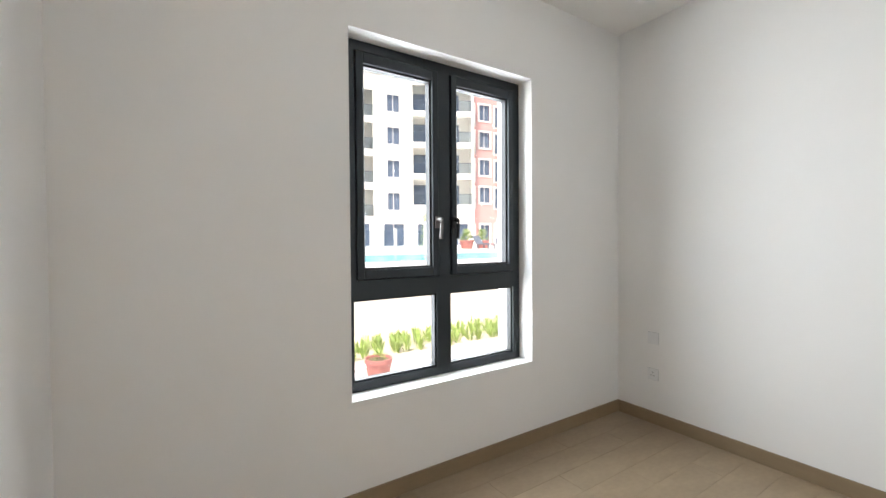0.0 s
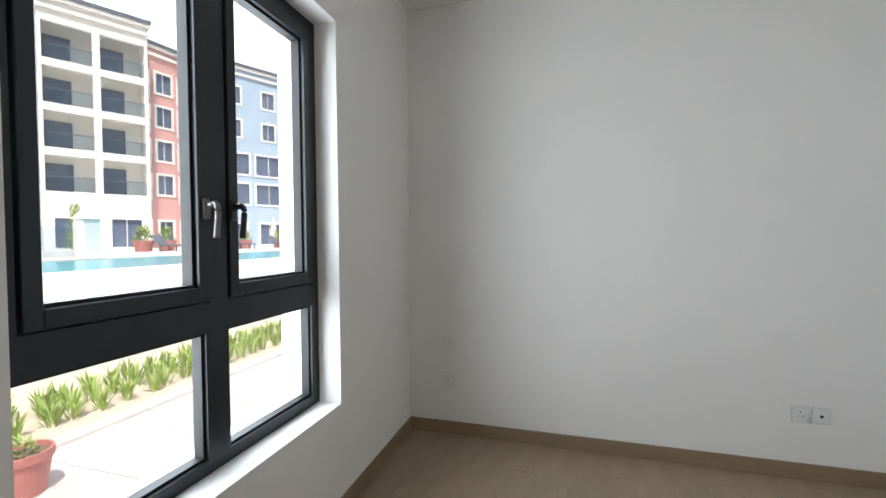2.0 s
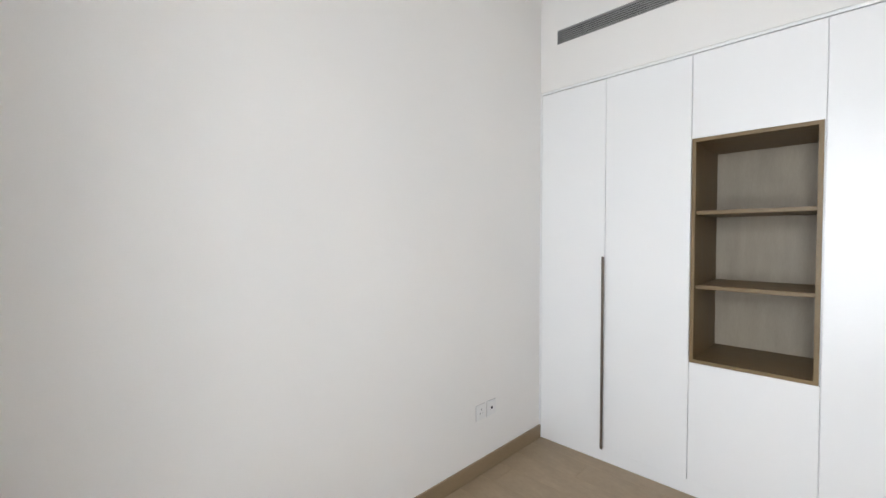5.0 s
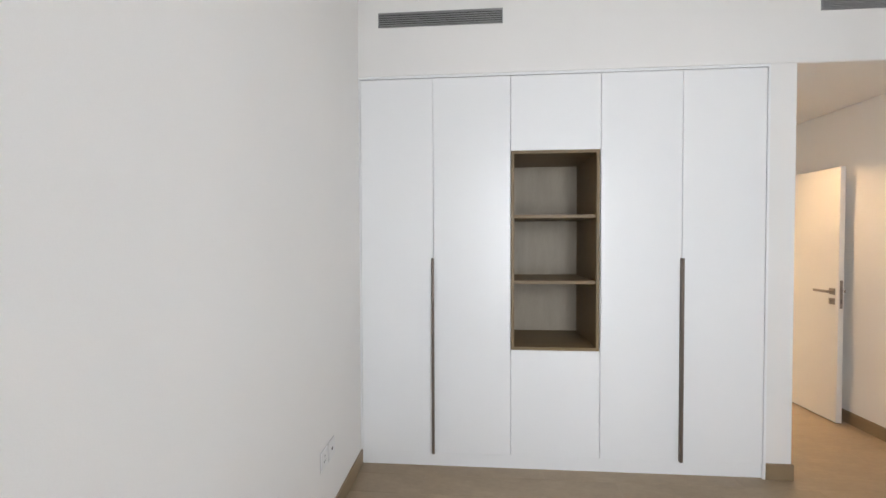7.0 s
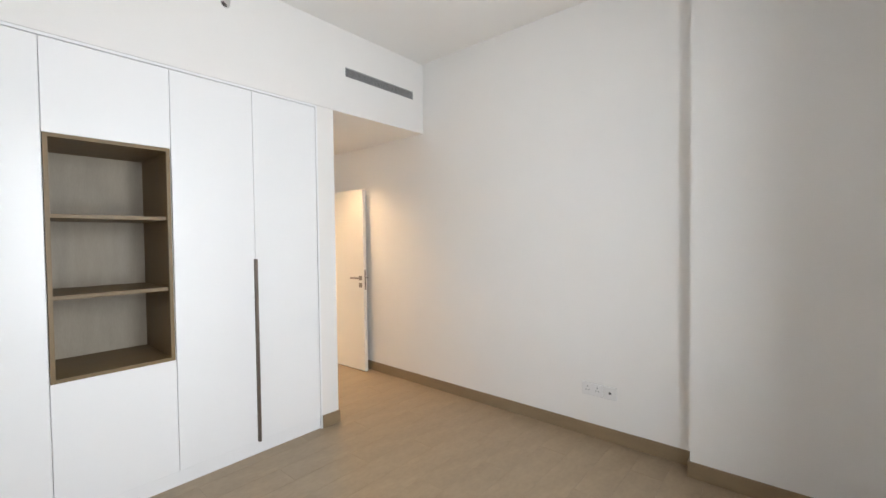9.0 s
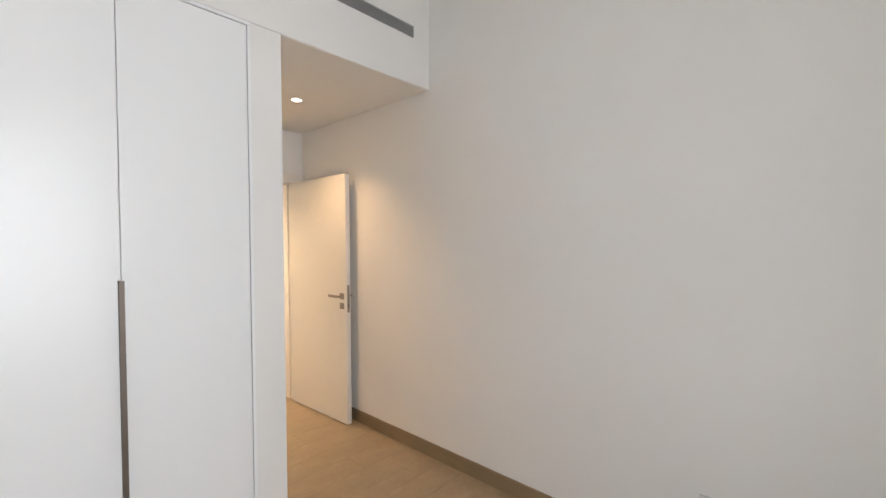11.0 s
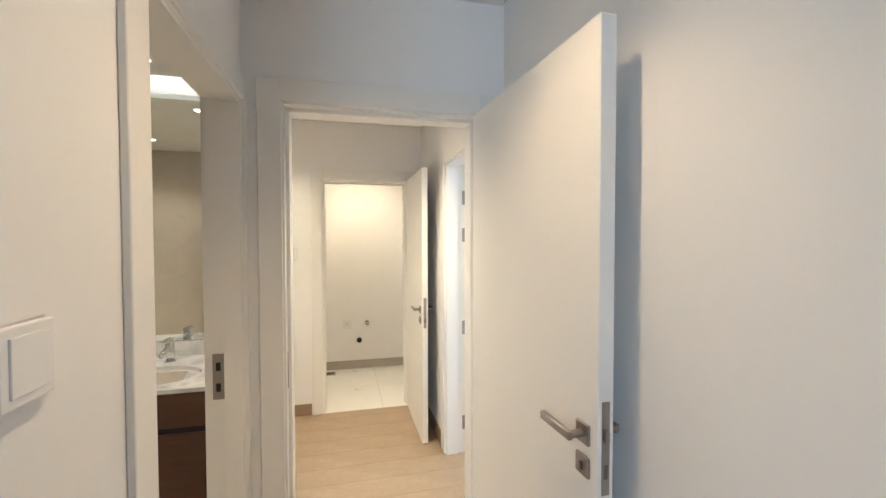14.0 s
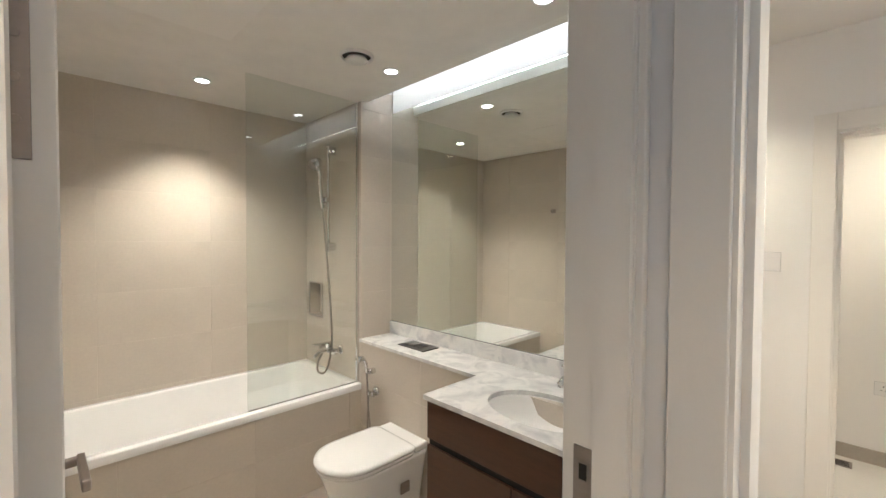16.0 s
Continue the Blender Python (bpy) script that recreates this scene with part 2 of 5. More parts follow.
def loft(bm, rings, close=True):
    vs = [[bm.verts.new(p) for p in ring] for ring in rings]
    n = len(vs[0])
    for a, b in zip(vs, vs[1:]):
        for k in range(n):
            bm.faces.new((a[k], a[(k + 1) % n], b[(k + 1) % n], b[k]))
    if close:
        bm.faces.new(vs[0][::-1])
        bm.faces.new(vs[-1])
    return bm


def grid_wall(bm, us, zs, openings, put):
    """Fills the cells of a wall between its openings; put(u0, z0, u1, z1) adds one block."""
    cu = sorted({us[0], us[1], *[u for o in openings for u in (o[0], o[2])]})
    cz = sorted({zs[0], zs[1], *[z for o in openings for z in (o[1], o[3])]})
    for u0, u1 in zip(cu, cu[1:]):
        z_from = None
        for z0, z1 in zip(cz, cz[1:]):
            um, zm = (u0 + u1) / 2, (z0 + z1) / 2
            hole = any(o[0] < um < o[2] and o[1] < zm < o[3] for o in openings)
            if hole and z_from is not None:
                put(u0, z_from, u1, z0)
                z_from = None
            elif not hole and z_from is None:
                z_from = z0
        if z_from is not None:
            put(u0, z_from, u1, cz[-1])
    return bm


def mesh_of(name, bm, material, smooth=False):
    bmesh.ops.recalc_face_normals(bm, faces=bm.faces[:])
    me = bpy.data.meshes.new(name)
    bm.to_mesh(me)
    bm.free()
    for m in material if isinstance(material, (list, tuple)) else [material]:
        me.materials.append(m)
    if smooth:
        for p in me.polygons:
            p.use_smooth = True
    return me


def solid(name, bm, material, label="", category="", group="", kind="", smooth=False):
    return tagged(new(name, mesh_of(name, bm, material, smooth)), label, category, group, kind)


def structure(name, bm, material, label="", category=""):
    return solid(name, bm, material, label, category, kind="structure")


def thing(name, at, label, category, group="", kind=""):
    ob = new(name)
    ob.empty_display_size = 0.1
    ob.location = at
    BASE[ob.name] = Vector(at)
    return tagged(ob, label, category, group, kind)


def part(name, bm, material, parent, label="", smooth=False):
    base = BASE.get(parent.name, Vector())
    bmesh.ops.translate(bm, verts=bm.verts[:], vec=-base)
    ob = new(name, mesh_of(name, bm, material, smooth))
    ob.parent = parent
    BASE[ob.name] = base
    return tagged(ob, label)


# ---- bedroom: structure ----
XR, YW, ZC, ZL = 3.85, 3.305, 3.312, 2.612     # side wall, wardrobe front, room ceiling, lobby ceiling
WIN = (1.07, 0.615, 2.476, 2.71)
structure("floor", box(-0.2, -0.38, -0.12, 6.6, 9.0, -0.0016), JOINT, "beige porcelain floor with fine joints", "floor")
structure("wall_west", box(-0.2, 0, 0, 0, YW + 0.7, ZC), PAINT, "plain off-white painted bedroom wall", "wall")
bm = bmesh.new()
grid_wall(bm, (-0.2, XR + 0.2), (-0.3, ZC + 0.2), [WIN], lambda u0, z0, u1, z1: bx(bm, u0, -0.38, z0, u1, 0, z1))
structure("wall_south", bm, PAINT, "off-white painted window wall", "wall")
structure("wall_east", box(XR, 0, 0, XR + 0.2, 5.2, ZC), PAINT, "plain off-white painted bedroom wall", "wall")
structure("wall_pier", box(3.71, 0, 0, XR, 0.885, ZC), PAINT, "shallow painted pier in the corner by the window", "wall")
structure("ceiling", box(-0.2, 0, ZC, XR + 0.2, YW + 0.7, ZC + 0.2), CEIL, "white painted bedroom ceiling", "ceiling")
structure("bulkhead", box(0, YW - 0.003, ZL + 0.003, XR, YW + 0.7, ZC), PAINT, "white painted bulkhead over wardrobe and lobby", "wall")
structure("wall_wardrobe_side", box(2.609, YW, 0, 2.765, 4.1, ZL), PAINT, "painted wall end beside the wardrobe", "wall")

# window reveal lining
bm = bmesh.new()
x0, z0, x1, z1 = WIN
bx(bm, x0 - 0.03, -0.145, z0 - 0.03, x1 + 0.03, 0.0015, z0 + 0.003)
structure("window_sill", bm, REVEAL, "white painted window sill", "sill")


def skirting(name, x0, y0, x1, y1):
    structure(name, box(x0, y0, 0, x1, y1, 0.102, 0.002), SKIRT, "brown wood-look tile skirting", "skirting")


skirting("baseboard_west", 0, 0.0125, 0.012, YW - 0.001)
skirting("baseboard_south", 0, 0, 3.71, 0.012)
skirting("baseboard_pier_side", 3.698, 0.0125, 3.71, 0.897)
skirting("baseboard_pier_end", 3.7105, 0.885, XR - 0.0125, 0.897)
skirting("baseboard_east", XR - 0.012, 0.8975, XR, 5.03)
skirting("baseboard_pier_front", 2.61, YW - 0.012, 2.777, YW)
skirting("baseboard_lobby", 2.765, YW + 0.0005, 2.777, 4.128)


# ---- window ----
def window_unit():
    yb, yf = -0.205, -0.135
    w = thing("window_1", (1.773, -0.18, z0), "dark grey aluminium window with two closed casements above two fixed panes", "window", kind="structure")
    fr = bmesh.new()
    holes = [(1.13, 1.285, 1.712, 2.652), (1.803, 1.285, 2.392, 2.652), (1.135, 0.672, 1.712, 1.168), (1.823, 0.672, 2.412, 1.168)]
    grid_wall(fr, (x0, x1), (z0 + 0.003, z1), holes, lambda a, b, c, d: bx(fr, a, yb, b, c, yf, d))
    part("window_frame", fr, ALU, w)
    for a, b, c, d in holes[:2]:
        s = bmesh.new()
        g = 0.007
        inner = (a + 0.053, b + 0.062, c - 0.053, d - 0.07)
        grid_wall(s, (a + g, c - g), (b + g, d - g), [inner], lambda p, q, r, t: bx(s, p, yb + 0.005, q, r, yf + 0.012, t, 0.003))
        sash = part("casement", s, ALU, w)
        gr = bmesh.new()
        grid_wall(gr, (a, c), (b, d), [(a + g + 0.004, b + g + 0.004, c - g - 0.004, d - g - 0.004)], lambda p, q, r, t: bx(gr, p, yb + 0.008, q, r, yf - 0.014, t))
        part("groove_seal", gr, GASKET, sash)
        k = bmesh.new()
        e = 0.012
        grid_wall(k, (inner[0], inner[2]), (inner[1], inner[3]), [(inner[0] + e, inner[1] + e, inner[2] - e, inner[3] - e)], lambda p, q, r, t: bx(k, p, yb + 0.01, q, r, yf - 0.012, t))
        part("gasket", k, GASKET, sash)
        p = part("pane", box(inner[0] + 0.004, -0.185, inner[1] + 0.004, inner[2] - 0.004, -0.179, inner[3] - 0.004), PANE, sash)
        p.visible_shadow = False
        hx = 1.826 if a > 1.75 else 1.694
        h = bmesh.new()
        bx(h, hx - 0.015, yf + 0.012, 1.605, hx + 0.015, yf + 0.024, 1.685, 0.005, 2)
        rod(h, (hx, yf + 0.02, 1.662), (hx, yf + 0.062, 1.662), 0.011)
        tube(h, [(hx, yf + 0.055, 1.668), (hx, yf + 0.072, 1.65), (hx, yf + 0.07, 1.60), (hx, yf + 0.062, 1.535)], 0.0115)
        part("handle", h, GASKET if a < 1.75 else DARKSTEEL, sash, "curved window handle", True)
    for a, b, c, d in holes[2:]:
        p = part("pane", box(a, -0.185, b, c, -0.179, d), PANE, w)
        p.visible_shadow = False
        k = bmesh.new()
        grid_wall(k, (a, c), (b, d), [(a + 0.011, b + 0.011, c - 0.011, d - 0.011)], lambda p, q, r, t: bx(k, p, yb + 0.01, q, r, yf - 0.015, t))
        part("gasket", k, GASKET, w)


window_unit()


# ---- sockets and plates ----
def wall_plate(at, axis, sign, w, h, label, kind="blank", depth=0.009, name="wall_plate", category="socket"):
    """A plate on a wall; axis is the wall's normal axis."""
    t = thing(name, at, label, category)
    x, y, z = at

    def slab(a0, b0, a1, b1, d0, d1, bev):
        lo, hi = sorted((sign * d0, sign * d1))
        if axis == "x":
            return box(x + lo, y + a0, z + b0, x + hi, y + a1, z + b1, bev, 2)
        return box(x + a0, y + lo, z + b0, x + a1, y + hi, z + b1, bev, 2)

    # Slightly larger grey slab: the plate's shadow outline, put in as colour.
    part("back_box_rim", slab(-w / 2 - 0.0025, -h / 2 - 0.0025, w / 2 + 0.0025, h / 2 + 0.0025, 0, 0.003, 0), PLATESHADE, t)
    part("plate", slab(-w / 2, -h / 2, w / 2, h / 2, 0.003, depth, 0.002), PLASTIC, t)
    if kind == "socket":
        n = 2 if w > 0.12 else 1
        for k in range(n):
            c = (k - (n - 1) / 2) * 0.075
            for a, b, ww, hh in ((0, 0.017, 0.005, 0.011), (-0.011, -0.008, 0.010, 0.004), (0.011, -0.008, 0.010, 0.004)):
                part("pin_hole", slab(c + a - ww / 2, b - hh / 2, c + a + ww / 2, b + hh / 2, depth - 0.003, depth + 0.0006, 0), DARK, t)
            part("rocker", slab(c - 0.02, 0.024, c - 0.008, 0.036, depth - 0.002, depth + 0.003, 0.001), PLASTIC, t)
    if kind == "data":
        part("port", slab(-0.009, -0.008, 0.009, 0.008, depth - 0.003, depth + 0.0006, 0), DARK, t)
    if kind == "bar":
        part("display", slab(-0.016, -0.004, 0.016, 0.003, depth - 0.003, depth + 0.0006, 0), GRILLE, t)
    if kind == "switch":
        part("rocker", slab(-w / 2 + 0.012, -h / 2 + 0.012, w / 2 - 0.012, h / 2 - 0.012, depth - 0.002, depth + 0.003, 0.0015), PLASTIC, t)
    return t


wall_plate((0, 0.319, 0.709), "x", 1, 0.088, 0.092, "white blank plate on the wall near the window", "switch", category="plate")
wall_plate((0, 0.319, 0.409), "x", 1, 0.086, 0.09, "white single power socket near the skirting", "socket", name="power_socket")
wall_plate((0, 2.60, 0.408), "x", 1, 0.088, 0.096, "white single power socket beside the data outlet", "socket", name="power_socket")
wall_plate((0, 2.708, 0.408), "x", 1, 0.09, 0.096, "white data outlet with a small dark port", "data", name="data_outlet")
wall_plate((XR, 1.557, 0.368), "x", -1, 0.155, 0.092, "white double power socket above the skirting", "socket", name="power_socket")
wall_plate((XR, 1.425, 0.366), "x", -1, 0.092, 0.092, "white data outlet beside the double socket", "data", name="data_outlet")
wall_plate((2.765, 3.66, 1.436), "x", 1, 0.08, 0.09, "thick white thermostat with a small grey display", "bar", 0.022, "thermostat", "thermostat")
wall_plate((2.765, 3.766, 1.434), "x", 1, 0.088, 0.094, "white light switch beside the thermostat", "switch", 0.014, "light_switch", "switch")
wall_plate((2.765, 3.885, 1.434), "x", 1, 0.088, 0.094, "white light switch near the bathroom door", "switch", 0.014, "light_switch", "switch")


# ---- wardrobe ----
def wardrobe():
    y0, y1 = YW - 0.004, YW + 0.598
    w = thing("wardrobe", (1.3, YW, 0), "white lacquered built-in wardrobe with an open oak shelf niche", "wardrobe")
    c = bmesh.new()
    nx0, nx1, nz0, nz1 = 1.012, 1.577, 0.80, 2.105
    grid_wall(c, (0.004, 2.6085), (0.0, ZL), [(nx0, nz0, nx1, nz1)], lambda a, b, d, e: bx(c, a, y0 + 0.021, b, d, y1, e))
    part("carcass", c, LACQUER, w)
    part("plinth", box(0.012, y0 + 0.016, 0.0, 2.60, y0 + 0.0205, 0.088), LACQUER, w)
    g = 0.0014
    fronts = [(0.012, 0.094, 0.500, 2.592), (0.500, 0.094, 1.008, 2.592), (1.008, 0.094, 1.584, nz0), (1.008, nz1, 1.584, 2.592), (1.584, 0.094, 2.089, 2.592), (2.089, 0.094, 2.592, 2.592)]
    for i, (a, b, c2, d) in enumerate(fronts):
        door = part("door" if i not in (2, 3) else "panel", box(a + g, y0, b + g, c2 - g, y0 + 0.02, d - g, 0.0015), LACQUER, w)
        if i in (0, 4):
            h = bmesh.new()
            bx(h, c2 - 0.012, y0 - 0.022, 0.098, c2 - 0.004, y0 - 0.0005, 1.405, 0.001)
            bx(h, c2 - 0.012, y0 - 0.026, 0.098, c2 + 0.006, y0 - 0.0225, 1.405, 0.001)
            part("handle", h, BRONZE, door, "long bronze-grey metal edge handle")
    part("top_filler", box(0.0005, y0 - 0.003, 2.595, 2.6085, y0 + 0.0205, ZL - 0.001), LACQUER, w)
    part("side_filler", box(0.0005, y0 - 0.003, 0.0, 0.0105, y0 + 0.0205, 2.594), LACQUER, w)
    part("side_filler", box(2.5935, y0 - 0.003, 0.0, 2.6085, y0 + 0.0205, 2.594), LACQUER, w)
    t = 0.02
    yb = y0 + 0.53
    niche = part("niche_base", box(nx0 + t, y0 - 0.003, nz0, nx1 - t, yb, nz0 + t), WOOD, w, "oak-veneered niche base")
    part("side_panel", box(nx0, y0 - 0.003, nz0, nx0 + t, yb, nz1), WOOD, niche)
    part("side_panel", box(nx1 - t, y0 - 0.003, nz0, nx1, yb, nz1), WOOD, niche)
    part("top_panel", box(nx0 + t, y0 - 0.003, nz1 - t, nx1 - t, yb, nz1), WOOD, niche)
    part("back_panel", box(nx0 + t, yb - 0.012, nz0 + t, nx1 - t, yb, nz1 - t), OAKBACK, niche)
    for z in (1.244, 1.677):
        part("shelf", box(nx0 + t + 0.001, y0 + 0.02, z - 0.011, nx1 - t - 0.001, yb - 0.013, z + 0.011, 0.001), WOOD, niche)


wardrobe()


# ---- grilles, sprinklers, downlights ----
def linear_grille(x0, x1, z0, z1, label):
    v = thing("air_grille", ((x0 + x1) / 2, YW - 0.003, z0), label, "vent", "bulkhead air grilles")
    y = YW - 0.003
    part("backing", box(x0 + 0.004, y - 0.0025, z0 + 0.004, x1 - 0.004, y - 0.0005, z1 - 0.004), DARK, v)
    f = bmesh.new()
    grid_wall(f, (x0, x1), (z0, z1), [(x0 + 0.006, z0 + 0.006, x1 - 0.006, z1 - 0.006)], lambda a, b, c, d: bx(f, a, y - 0.006, b, c, y, d))
    part("frame", f, GRILLE, v)
    n = 6
    for k in range(n):
        z = z0 + 0.006 + (k + 0.5) * (z1 - z0 - 0.012) / n
        s = box(x0 + 0.006, y - 0.011, z - 0.0035, x1 - 0.006, y - 0.003, z + 0.0025)
        part("slat", s, GRILLE, v)


linear_grille(0.138, 0.958, 2.932, 3.028, "grey linear air grille above the wardrobe")
linear_grille(2.894, 3.70, 2.925, 3.0, "grey linear air grille above the lobby opening")


def sprinkler(at, way, label, plate=0.032):
    p, d = Vector(at), Vector(way)
    t = thing("sprinkler_head", at, label, "sprinkler")
    part("cover_plate", rod(bmesh.new(), p, p + d * 0.006, plate, plate * 0.92, 24), PLASTIC if plate > 0.035 else CHROME, t)
    if plate < 0.035:
        part("nozzle", rod(bmesh.new(), p + d * 0.006, p + d * 0.03, 0.012, 0.010), DARKSTEEL, t)
        part("deflector", rod(bmesh.new(), p + d * 0.03, p + d * 0.033, 0.02, 0.02), CHROME, t)


sprinkler((1.927, YW - 0.003, 3.132), (0, -1, 0), "small chrome sidewall sprinkler on the bulkhead")
sprinkler((3.297, 4.564, ZL), (0, 0, -1), "flat white concealed sprinkler cover in lobby ceiling", 0.042)


def downlight(x, y, z, label, group):
    d = thing("downlight", (x, y, z), label, "ceiling light", group)
    r = bmesh.new()
    n = 28
    ring = lambda rad, zz: [(x + rad * math.cos(2 * math.pi * k / n), y + rad * math.sin(2 * math.pi * k / n), zz) for k in range(n)]
    loft(r, [ring(0.048, z), ring(0.047, z - 0.005), ring(0.036, z - 0.006), ring(0.034, z - 0.001), ring(0.034, z + 0.0)], close=False)
    part("trim_ring", r, PLASTIC, d, smooth=True)
    part("lens", rod(bmesh.new(), (x, y, z - 0.0035), (x, y, z - 0.0005), 0.033, 0.033, 24), LED, d, "glowing warm lens")


downlight(3.309, 4.157, ZL, "round white recessed downlight in the lobby ceiling", "lobby downlights")

# ---- lobby, hall and laundry structure ----
YE, YH, YB = 5.05, 7.12, 8.37
structure("ceiling_lobby", box(2.609, YW + 0.004, ZL, XR - 0.012, YE, ZL + 0.1), CEIL, "white lobby ceiling with a shadow gap", "ceiling")
structure("trim_lobby_gap", box(XR - 0.012, YW + 0.004, ZL + 0.012, XR, YE, ZL + 0.1), GRILLE, "grey shadow gap along the lobby ceiling", "trim")
# wall with the bathroom door, in the lobby's side
bm = bmesh.new()
grid_wall(bm, (4.1, YE + 0.14), (0, ZL), [(4.215, 0, 5.03, 2.115)], lambda a, b, c, d: bx(bm, 2.642, a, b, 2.765, c, d))
structure("wall_bath_door", bm, PAINT, "painted lobby wall with the bathroom doorway", "wall")
bm = bmesh.new()
grid_wall(bm, (2.765, XR), (0, ZL), [(2.905, 0, 3.735, 2.125)], lambda a, b, c, d: bx(bm, a, YE, b, c, YE + 0.14, d))
structure("wall_entry", bm, PAINT, "painted wall with the bedroom doorway", "wall")
# hall
bm = bmesh.new()
grid_wall(bm, (5.19, YB + 0.2), (0, 2.8), [(5.36, 0, 6.19, 2.115)], lambda a, b, c, d: bx(bm, 3.865, a, b, 4.02, c, d))
structure("wall_hall_east", bm, PAINT, "painted hall wall with a doorway", "wall")
bm = bmesh.new()
grid_wall(bm, (0.5, 3.865), (0, 2.8), [(2.96, 0, 3.735, 2.106)], lambda a, b, c, d: bx(bm, a, YH, b, c, YH + 0.14, d))
structure("wall_hall_north", bm, PAINT, "painted hall wall with the laundry doorway", "wall")
structure("wall_hall_west", box(2.62, 5.19, 0, 2.765, 6.2, 2.8), PAINT, "plain painted hall wall", "wall")
structure("wall_hall_end", box(0.4, 6.2, 0, 0.5, YH, 2.8), PAINT, "plain painted hall end wall", "wall")
structure("ceiling_hall", box(0.4, 5.19, 2.615, 3.865, YH, 2.75), CEIL, "white hall ceiling", "ceiling")
structure("wall_laundry_back", box(2.5, YB, 0, 3.865, YB + 0.1, 2.8), PAINT, "plain white laundry wall", "wall")
structure("wall_laundry_west", box(2.4, YH + 0.14, 0, 2.5, YB + 0.1, 2.8), PAINT, "plain white laundry side wall", "wall")
structure("ceiling_laundry", box(2.4, YH + 0.14, 2.6, 3.865, YB + 0.1, 2.75), CEIL, "white laundry ceiling", "ceiling")
skirting("baseboard_hall_north", 0.5, YH - 0.012, 2.865, YH)
skirting("baseboard_hall_east", 3.853, 6.28, 3.865, YH - 0.0005)
skirting("baseboard_hall_west", 2.765, 5.275, 2.777, 6.2)
structure("baseboard_laundry", box(2.5, YB - 0.012, 0, 3.865, YB, 0.1, 0.002), mat("grey_skirting_tile", (0.42, 0.38, 0.32), 0.4, vary=0.05), "beige tile skirting in the laundry", "skirting")
# room past the hall doorway
bm = bmesh.new()
grid_wall(bm, (4.9, 7.2), (0, 2.8), [(5.0, 0.5, 6.4, 2.4)], lambda a, b, c, d: bx(bm, 6.4, a, b, 6.55, c, d))
structure("wall_far_room_east", bm, PAINT, "plain wall of the neighbouring room", "wall")
structure("wall_far_room_south", box(4.02, 4.9, 0, 6.4, 5.0, 2.8), PAINT, "plain wall of the neighbouring room", "wall")
structure("wall_far_room_north", box(4.02, 7.1, 0, 6.4, 7.2, 2.8), PAINT, "plain wall of the neighbouring room", "wall")
structure("ceiling_far_room", box(4.02, 4.9, 2.75, 6.55, 7.2, 2.9), CEIL, "white ceiling of the neighbouring room", "ceiling")
downlight(3.3, 5.75, 2.615, "round white recessed downlight in the hall ceiling", "hall downlights")
downlight(2.4, 6.6, 2.615, "round white recessed downlight in the hall ceiling", "hall downlights")
downlight(3.3, 7.75, 2.6, "round white recessed downlight in the laundry ceiling", "hall downlights")


# ---- doors ----
def door_frame(name, axis, face_a, face_b, u0, u1, ztop, label, stop_from, arch=0.085, arch_end=None):
    """Lining, stop and architraves of a doorway in a wall whose faces lie at face_a and face_b along the axis."""
    t = thing(name, (0, 0, 0), label, "door frame", kind="structure")

    def blk(bmx, u_a, d_a, z_a, u_b, d_b, z_b, bev=0.0):
        if axis == "y":
            return bx(bmx, u_a, d_a, z_a, u_b, d_b, z_b, bev)
        return bx(bmx, d_a, u_a, z_a, d_b, u_b, z_b, bev)

    e = 0.012
    for nm, a, b, c, d in (("jamb", u0 - 0.001, u0 + e, 0, ztop), ("jamb", u1 - e, u1 + 0.001, 0, ztop), ("head", u0 + e, u1 - e, ztop - e, ztop + 0.001)):
        part(nm, blk(bmesh.new(), a, face_a - 0.002, c, b, face_b + 0.002, d), DOORPAINT, t)
    s0, s1 = stop_from
    st = bmesh.new()
    blk(st, u0 + e, s0, 0, u0 + e + 0.014, s1, ztop - e)
    blk(st, u1 - e - 0.014, s0, 0, u1 - e, s1, ztop - e)
    blk(st, u0 + e + 0.014, s0, ztop - e - 0.014, u1 - e - 0.014, s1, ztop - e)
    part("stop", st, DOORPAINT, t)
    for f0, f1 in ((face_a - 0.016, face_a - 0.0005), (face_b + 0.0005, face_b + 0.016)):
        ar = bmesh.new()
        blk(ar, u0 - arch, f0, 0, u0 + 0.004, f1, ztop + arch, 0.002)
        end = arch if arch_end is None or f0 < face_a else arch_end
        blk(ar, u1 - 0.004, f0, 0, u1 + end, f1, ztop + arch, 0.002)
        blk(ar, u0 + 0.0042, f0, ztop - 0.004, u1 - 0.0042, f1, ztop + arch, 0.002)
        part("architrave", ar, DOORPAINT, t)
    return t


